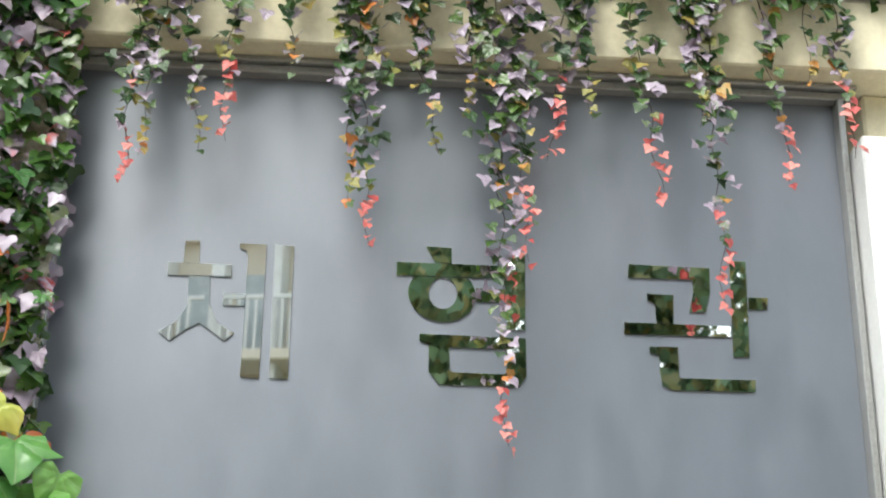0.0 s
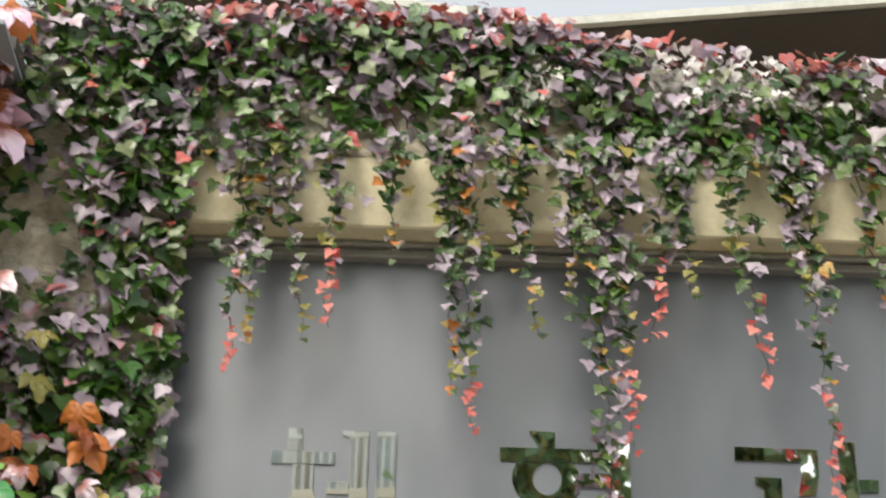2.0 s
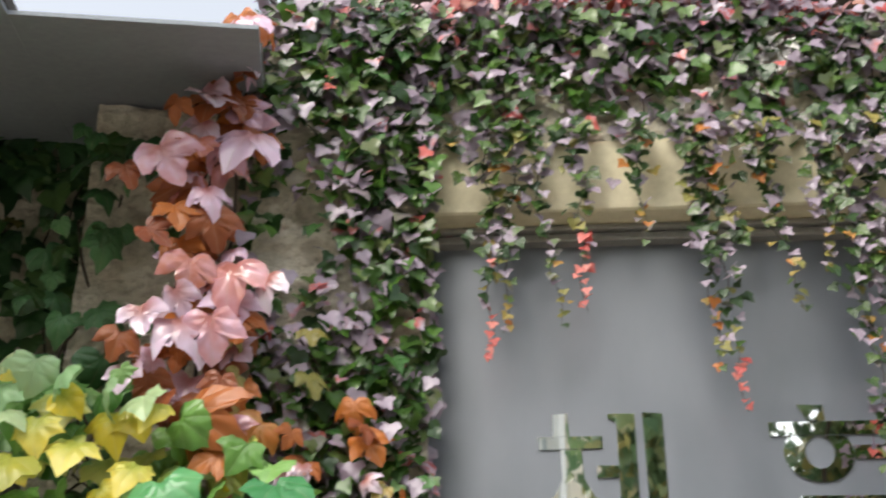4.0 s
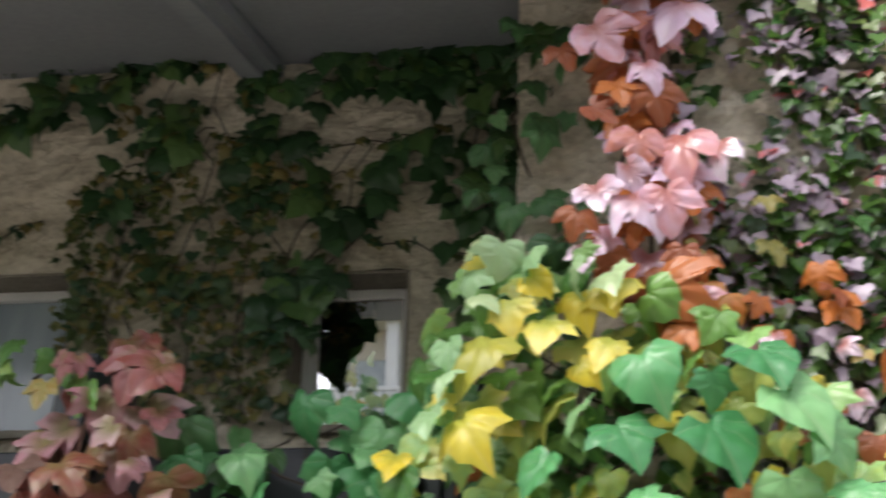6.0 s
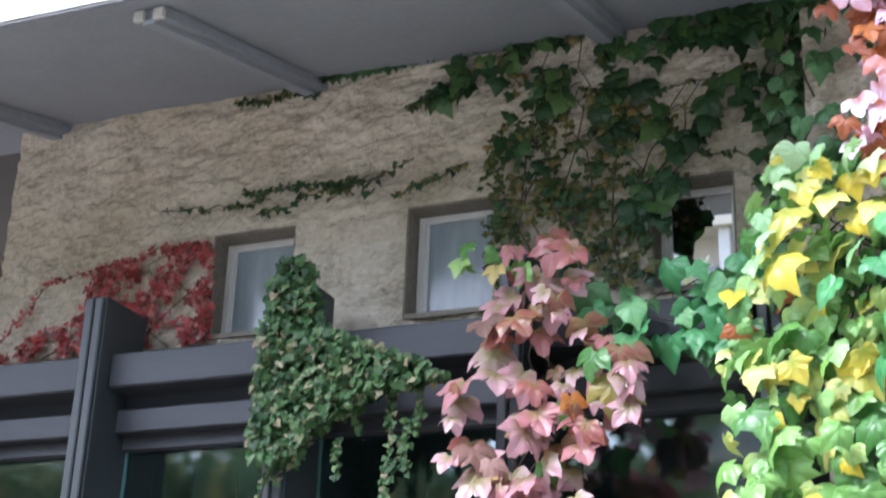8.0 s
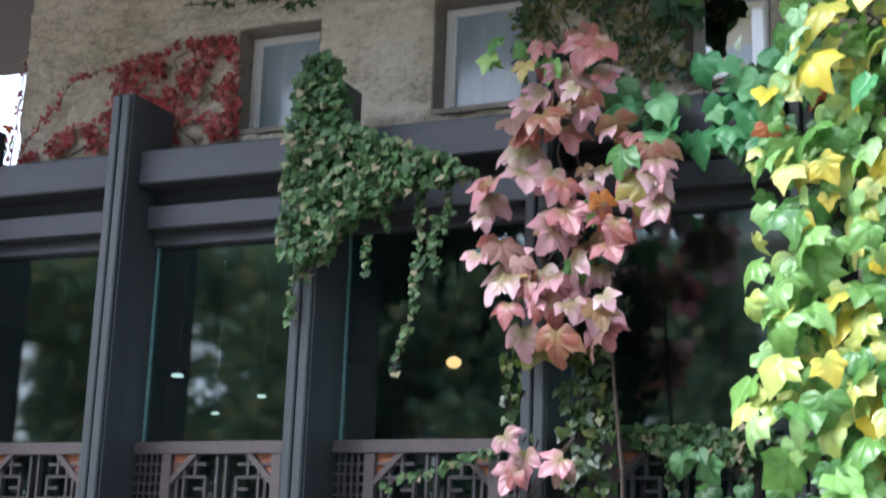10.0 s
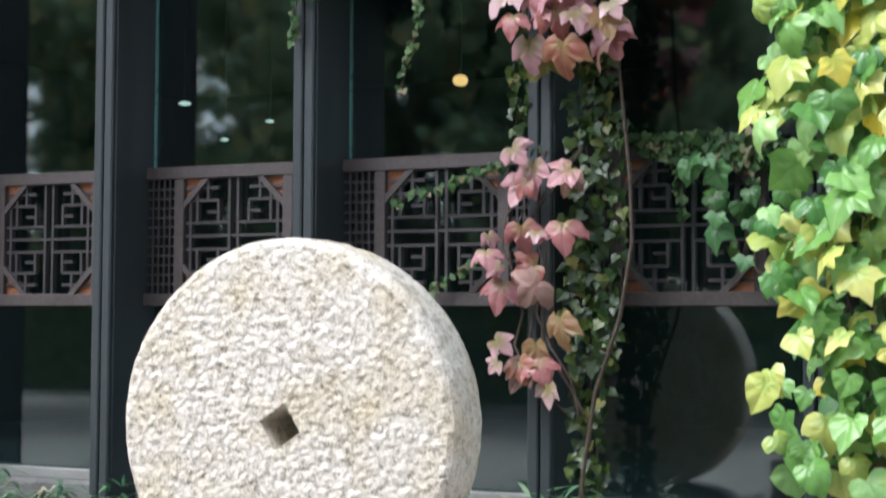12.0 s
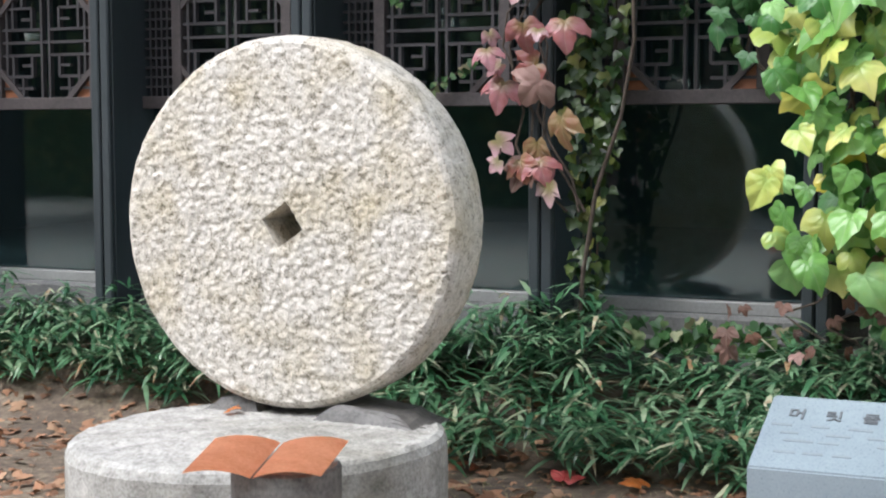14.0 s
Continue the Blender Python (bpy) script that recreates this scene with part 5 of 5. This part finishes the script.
ivy_patch("wall_creeper", "dark green creeper spread over the rough stone wall", [(6.0, -2.75, -2.2), (5.75, -2.95, -2.1), (5.5, -2.6, -2.0), (5.2, -2.85, -1.95), (4.9, -2.86, -1.85), (4.6, -2.86, -1.8), (4.35, -2.84, -1.9)],
          7.26, 0.05, 520, 0.05, L_WALL, 65, kind="heart", gaps=0.36, extra=(((-3.0, 5.2), (-3.45, 5.05), 26), ((-3.4, 5.62), (-2.7, 5.9), 60), ((-2.0, 5.45), (-1.3, 5.55), 26), ((-2.1, 5.3), (-1.5, 5.38), 16), ((-1.6, 5.06), (-1.15, 4.98), 14)))
ivy_patch("wall_creeper", "thin scatter of small olive creeper leaves on the stone wall", [(5.6, -2.7, -2.0), (5.3, -2.9, -1.75), (4.9, -2.92, -1.7), (4.5, -2.86, -1.95), (4.32, -2.7, -2.0)], 7.27, 0.03, 950, 0.032, L_OLIVEWALL, 71, kind="heart", gaps=0.08)
ivy_patch("wall_creeper", "dark creeper leaves under the eaves", [(5.98, -2.2, -1.0), (5.75, -2.2, -1.0)], 7.26, 0.06, 90, 0.085, L_WALLDEEP, 66, kind="heart", gaps=0.2, extra=(((-4.15, 5.95), (-2.6, 6.0), 90),))
ivy_patch("wall_creeper", "large dark green creeper leaves beside the small window", [(5.5, -1.75, -1.5), (5.2, -2.02, -1.45), (4.95, -2.02, -1.7), (4.7, -2.1, -1.85)], 7.25, 0.06, 14, 0.12, L_WALLDEEP, 67, kind="heart")
ivy_patch("wall_creeper", "green creeper leaves at the wall's end by the pilaster", [(5.85, -1.1, -0.98), (5.4, -1.35, -0.98), (5.1, -1.3, -0.98), (4.7, -1.25, -0.98)], 7.22, 0.1, 60, 0.10, L_WALLDEEP, 68, kind="heart")
ivy_patch("wall_creeper", "bare twigs and scattered leaves along the stone wall", [(5.22, -3.9, -3.6), (5.1, -4.0, -3.55)], 7.26, 0.03, 14, 0.05, L_WALL, 69, extra=(((-5.1, 5.16), (-4.3, 5.14), 26), ((-4.5, 5.22), (-3.65, 5.17), 60), ((-4.6, 5.86), (-4.02, 5.82), 50), ((-3.65, 5.17), (-3.35, 5.28), 12), ((-4.4, 5.05), (-3.72, 5.17), 30)))
clumps = thing("wall_creeper", "large dark green creeper leaves in clumps on the stone wall", "creeper")
rnd = random.Random(72)
heap = Heap()
for x, z, rx, rz, n in ((-2.92, 5.79, 0.22, 0.09, 26), (-3.17, 5.70, 0.12, 0.05, 10), (-2.43, 5.58, 0.12, 0.08, 14), (-2.08, 5.48, 0.12, 0.12, 14), (-1.74, 5.83, 0.17, 0.08, 18), (-1.69, 5.19, 0.13, 0.09, 8), (-1.38, 5.82, 0.13, 0.09, 16), (-1.42, 5.48, 0.05, 0.1, 8), (-2.56, 5.96, 0.22, 0.05, 18), (-1.09, 5.80, 0.12, 0.1, 12), (-1.89, 4.83, 0.1, 0.16, 12), (-2.73, 5.42, 0.1, 0.1, 8)):
    for k in range(int(n * 0.7)):
        heap.add("heart", (x + rnd.gauss(0, 0.6) * rx, 7.24 - rnd.uniform(0, 0.05), z + rnd.gauss(0, 0.6) * rz), leaf_pose(rnd, (0, -1, 0.5), 0.3), rnd.uniform(0.07, 0.13), rnd)
    part("runner", tube(bmesh.new(), wander((x - rx, 7.255, z - 0.4 * rz), (x + rx, 7.255, z + 0.4 * rz), 7, 0.02, rnd), 0.005, 0.003, 5), BARK, clumps, "thin brown runner")
tagged(heap.done("large_leaves", L_WALLDEEP, clumps), kind="stuff")
ivy_patch("red_creeper", "bright red autumn creeper on the rough stone wall", [(4.92, -5.2, -4.72), (4.82, -5.5, -4.68), (4.6, -5.7, -4.66), (4.45, -5.9, -4.66), (4.25, -6.3, -4.66)], 7.26, 0.05, 1700, 0.032, L_RED, 70, gaps=0.2,
          extra=(((-6.28, 4.3), (-5.9, 4.75), 60), ((-5.9, 4.75), (-5.3, 4.86), 60), ((-6.36, 4.2), (-6.3, 5.0), 40)))
trunk = part("vine_trunk", tube(bmesh.new(), [(-2.10, 6.62, 3.2), (-2.08, 6.6, 2.7), (-2.03, 6.6, 2.2), (-2.02, 6.6, 1.9), (-2.08, 6.6, 1.55), (-2.2, 6.6, 1.2), (-2.27, 6.62, 0.8), (-2.3, 6.62, 0.3)], 0.007, 0.012, 7), BARK)
tagged(trunk, "thin bare brown vine stem in front of the window", "vine stem")

# ---- bamboo grass and litter ----
rnd = random.Random(8)
bv, bf = [], []


def blade(p, d, length, width, sag):
    d = Vector(d).normalized()
    side = d.cross(UP).normalized() * width
    pts = []
    for u, w in ((0, 0.3), (0.3, 1.0), (0.65, 0.75), (1.0, 0.0)):
        c = p + d * (length * u) - UP * (sag * length * u * u)
        pts += [c - side * w + UP * 0.15 * width * w, c + side * w + UP * 0.15 * width * w] if w else [c]
    n = len(bv)
    bv.extend(pts)
    bf.extend([(n, n + 1, n + 3, n + 2), (n + 2, n + 3, n + 5, n + 4), (n + 4, n + 5, n + 6)])


for k in range(1200):
    x = rnd.uniform(-6.6, -0.2)
    lo = 6.2 if x < -3.2 else (5.9 if x < -2.6 else 5.78)
    y = lo + (6.72 - lo) * rnd.random() ** 0.8
    if x < -3.9 and rnd.random() < 0.1:
        continue
    g = ground_height(x, y)
    h = rnd.uniform(0.10, 0.32) * (1.3 if rnd.random() < 0.15 else 1)
    if -2.95 < x < -2.0 and y > 6.3:
        h += rnd.uniform(0.0, 0.22)
    if -2.0 < x < -1.35 and y > 6.1:
        h *= 0.45
    lean = Vector((rnd.gauss(0, 0.25), rnd.gauss(-0.12, 0.22), 1)).normalized()
    top = Vector((x, y, g)) + lean * h
    for i in range(rnd.randint(7, 11)):
        a = rnd.uniform(0, 6.283)
        blade(top - lean * rnd.uniform(0, 0.3) * h, (math.cos(a), math.sin(a) - 0.25, rnd.uniform(-0.1, 0.7)), rnd.uniform(0.11, 0.21), rnd.uniform(0.008, 0.016), rnd.uniform(0.1, 0.7))
bed = tagged(joined("bamboo_grass", bv, bf, L_BAMBOO), "dense low dwarf bamboo with narrow green leaves", "bamboo", kind="stuff")
bv, bf = [], []
for k in range(1500):
    x, y = rnd.uniform(-3.2, 0.6), rnd.gauss(5.45, 0.25)
    a = rnd.uniform(0, 6.283)
    blade(Vector((x, y, ground_height(x, y))), (math.cos(a), math.sin(a), rnd.uniform(0.4, 1.4)), rnd.uniform(0.03, 0.07), 0.0016, 0.5)
tagged(joined("dry_grass", bv, bf, leaf_paint("straw_grass", [(0.0, (0.16, 0.17, 0.06)), (0.5, (0.30, 0.27, 0.12)), (1.0, (0.45, 0.38, 0.22))], island=True, rough=0.7)), "thin yellowing grass on the soil", "grass", kind="stuff")
litter = Heap()
for k in range(4200):
    x, y = rnd.uniform(-6.8, 0.6), rnd.uniform(3.2, 6.6)
    z = ground_height(x, y) + rnd.uniform(0.004, 0.02)
    if (x - BX) ** 2 + (y - BY) ** 2 < 0.55:
        continue
    a = rnd.uniform(0, 6.283)
    litter.add("maple" if k % 3 else "heart", (x, y, z), turn_of((math.cos(a), math.sin(a), rnd.gauss(0, 0.15)), (rnd.gauss(0, 0.3), rnd.gauss(0, 0.3), 1)), rnd.choice((0.012, 0.018, 0.025, 0.035, 0.05, 0.065)), rnd)
tagged(litter.done("leaf_litter", L_LITTER), "dry brown fallen leaves on the soil", "leaf litter", kind="stuff")
for k, (x, y, m) in enumerate(((-2.05, 5.75, L_CORAL), (-1.72, 5.78, L_RUST), (-2.52, 5.9, L_RUST), (-1.25, 5.9, L_CORAL), (-2.97, 4.62, L_RUST))):
    z = ground_height(x, y) + 0.03 if k < 4 else 0.45
    ob = new("fallen_leaf", leaf_data("maple", k % 4, m))
    ob.matrix_world = Matrix.Translation((x, y, z)) @ pose(0, 0, 0, 20, 10, 70 * k) @ Matrix.Scale(0.09 if k < 4 else 0.05, 4)
    tagged(ob, "curled red-brown fallen leaf on the ground", "leaf", "fallen leaves")


# ---- what stands behind the viewer, seen in the glass ----
def tree(x, y, h, spread, count, seed):
    rnd = random.Random(seed)
    t = thing("tree", "broad green tree across the footpath", "tree", (x, y, 0), "trees")
    bm = bmesh.new()
    tube(bm, wander((0, 0, 0), (rnd.gauss(0, 0.3), rnd.gauss(0, 0.3), h * 0.6), 7, 0.08, rnd), 0.2, 0.1, 9)
    for k in range(9):
        a = rnd.uniform(0, 6.283)
        z = h * rnd.uniform(0.3, 0.55)
        tube(bm, wander((0, 0, z), (spread * 0.8 * math.cos(a), spread * 0.8 * math.sin(a), z + h * rnd.uniform(0.12, 0.35)), 5, 0.12, rnd), 0.07, 0.02, 6)
    part("trunk", bm, BARK, t)
    heap = Heap()
    knots = []
    for k in range(46):
        a, e, r = rnd.uniform(0, 6.283), rnd.uniform(-0.45, 1.0), rnd.uniform(0.55, 1.0)
        knots.append(Vector((spread * r * math.cos(a) * math.sqrt(max(1 - e * e * 0.8, 0.1)), spread * r * math.sin(a) * math.sqrt(max(1 - e * e * 0.8, 0.1)), h * 0.62 + e * h * 0.36)))
    for k in range(count):
        c = knots[rnd.randrange(len(knots))]
        p = c + Vector([rnd.gauss(0, spread * 0.13) for _ in range(3)])
        heap.add("ivy", p, leaf_pose(rnd, (0, 0.6, 0.8), 0.7), rnd.uniform(0.12, 0.22), rnd)
    heap.done("crown", L_TREE, t)
    return t


for k, row in enumerate(((-14.5, -8, 7.8, 3.0), (-10.8, -8, 7.6, 2.6), (-7.6, -9.5, 7.6, 2.6), (-18.5, -6, 8, 3.2), (-12.5, -12, 8.0, 3.2), (1.2, -9, 12.5, 3.0), (5.5, -8, 11.2, 3.0), (10, -6, 10, 3.2), (-23, -3, 10, 3.6))):
    tree(*row, 10000 if k in (5, 6) else 8000, 90 + k)
tree(-5.75, -9.0, 9.7, 0.9, 420, 120)
tree(3.4, -10.5, 11.2, 2.2, 8000, 121)
hedge = thing("hedge", "tall dark green shrub screen along the footpath", "hedge", (0, -11.4, 0))
box("hedge_core", L_WALL, hedge, -24, 9, -0.25, 0.25, 0.0, 3.4, 0.05)
heap = Heap()
for k in range(14000):
    heap.add("ivy", (rnd.uniform(-24, 9), rnd.uniform(0.2, 0.5), 4.0 * rnd.random() ** 0.8), leaf_pose(rnd, (0, 1, 0.6), 0.5), rnd.uniform(0.06, 0.12), rnd)
tagged(heap.done("hedge_leaves", L_TREE, hedge), kind="stuff")
house = thing("apartment_building", "beige apartment building with white balcony rails across the way", "building", (-5.3, -14, 0))
box("wall", BEIGE, house, -1.7, 2.9, -6, 0, 0, 13.6, 0.02)
for k in range(5):
    box("pier", WHITEFRAME, house, -1.62 + 1.06 * k, -1.38 + 1.06 * k, 0.0, 0.7, 0, 13.59, 0.02)
for f in range(5):
    z = 1.2 + 2.55 * f
    for x in (-0.97, 0.09, 1.15, 2.21):
        w = box("window", MILKGLASS, house, x - 0.3, x + 0.3, 0.0, 0.06, z, z + 1.5, 0.01, "dark balcony window")
    for x0, x1 in ((-1.6, 0.45), (0.6, 2.8)):
        bal = box("balcony", BEIGE, house, x0, x1, 0.0, 0.9, z - 0.45, z - 0.25, 0.02)
        box("top_rail", WHITEFRAME, bal, x0, x1, 0.84, 0.9, z + 0.7, z + 0.78, 0.01)
        bm = bmesh.new()
        for i in range(int((x1 - x0) / 0.16)):
            add_box(bm, x0 + i * 0.16, x0 + i * 0.16 + 0.05, 0.85, 0.89, z - 0.25, z + 0.7)
        part("balusters", bm, WHITEFRAME, bal)
box("roof_edge", BEIGE, house, -1.9, 3.1, -6.2, 0.4, 13.6, 13.9, 0.02)
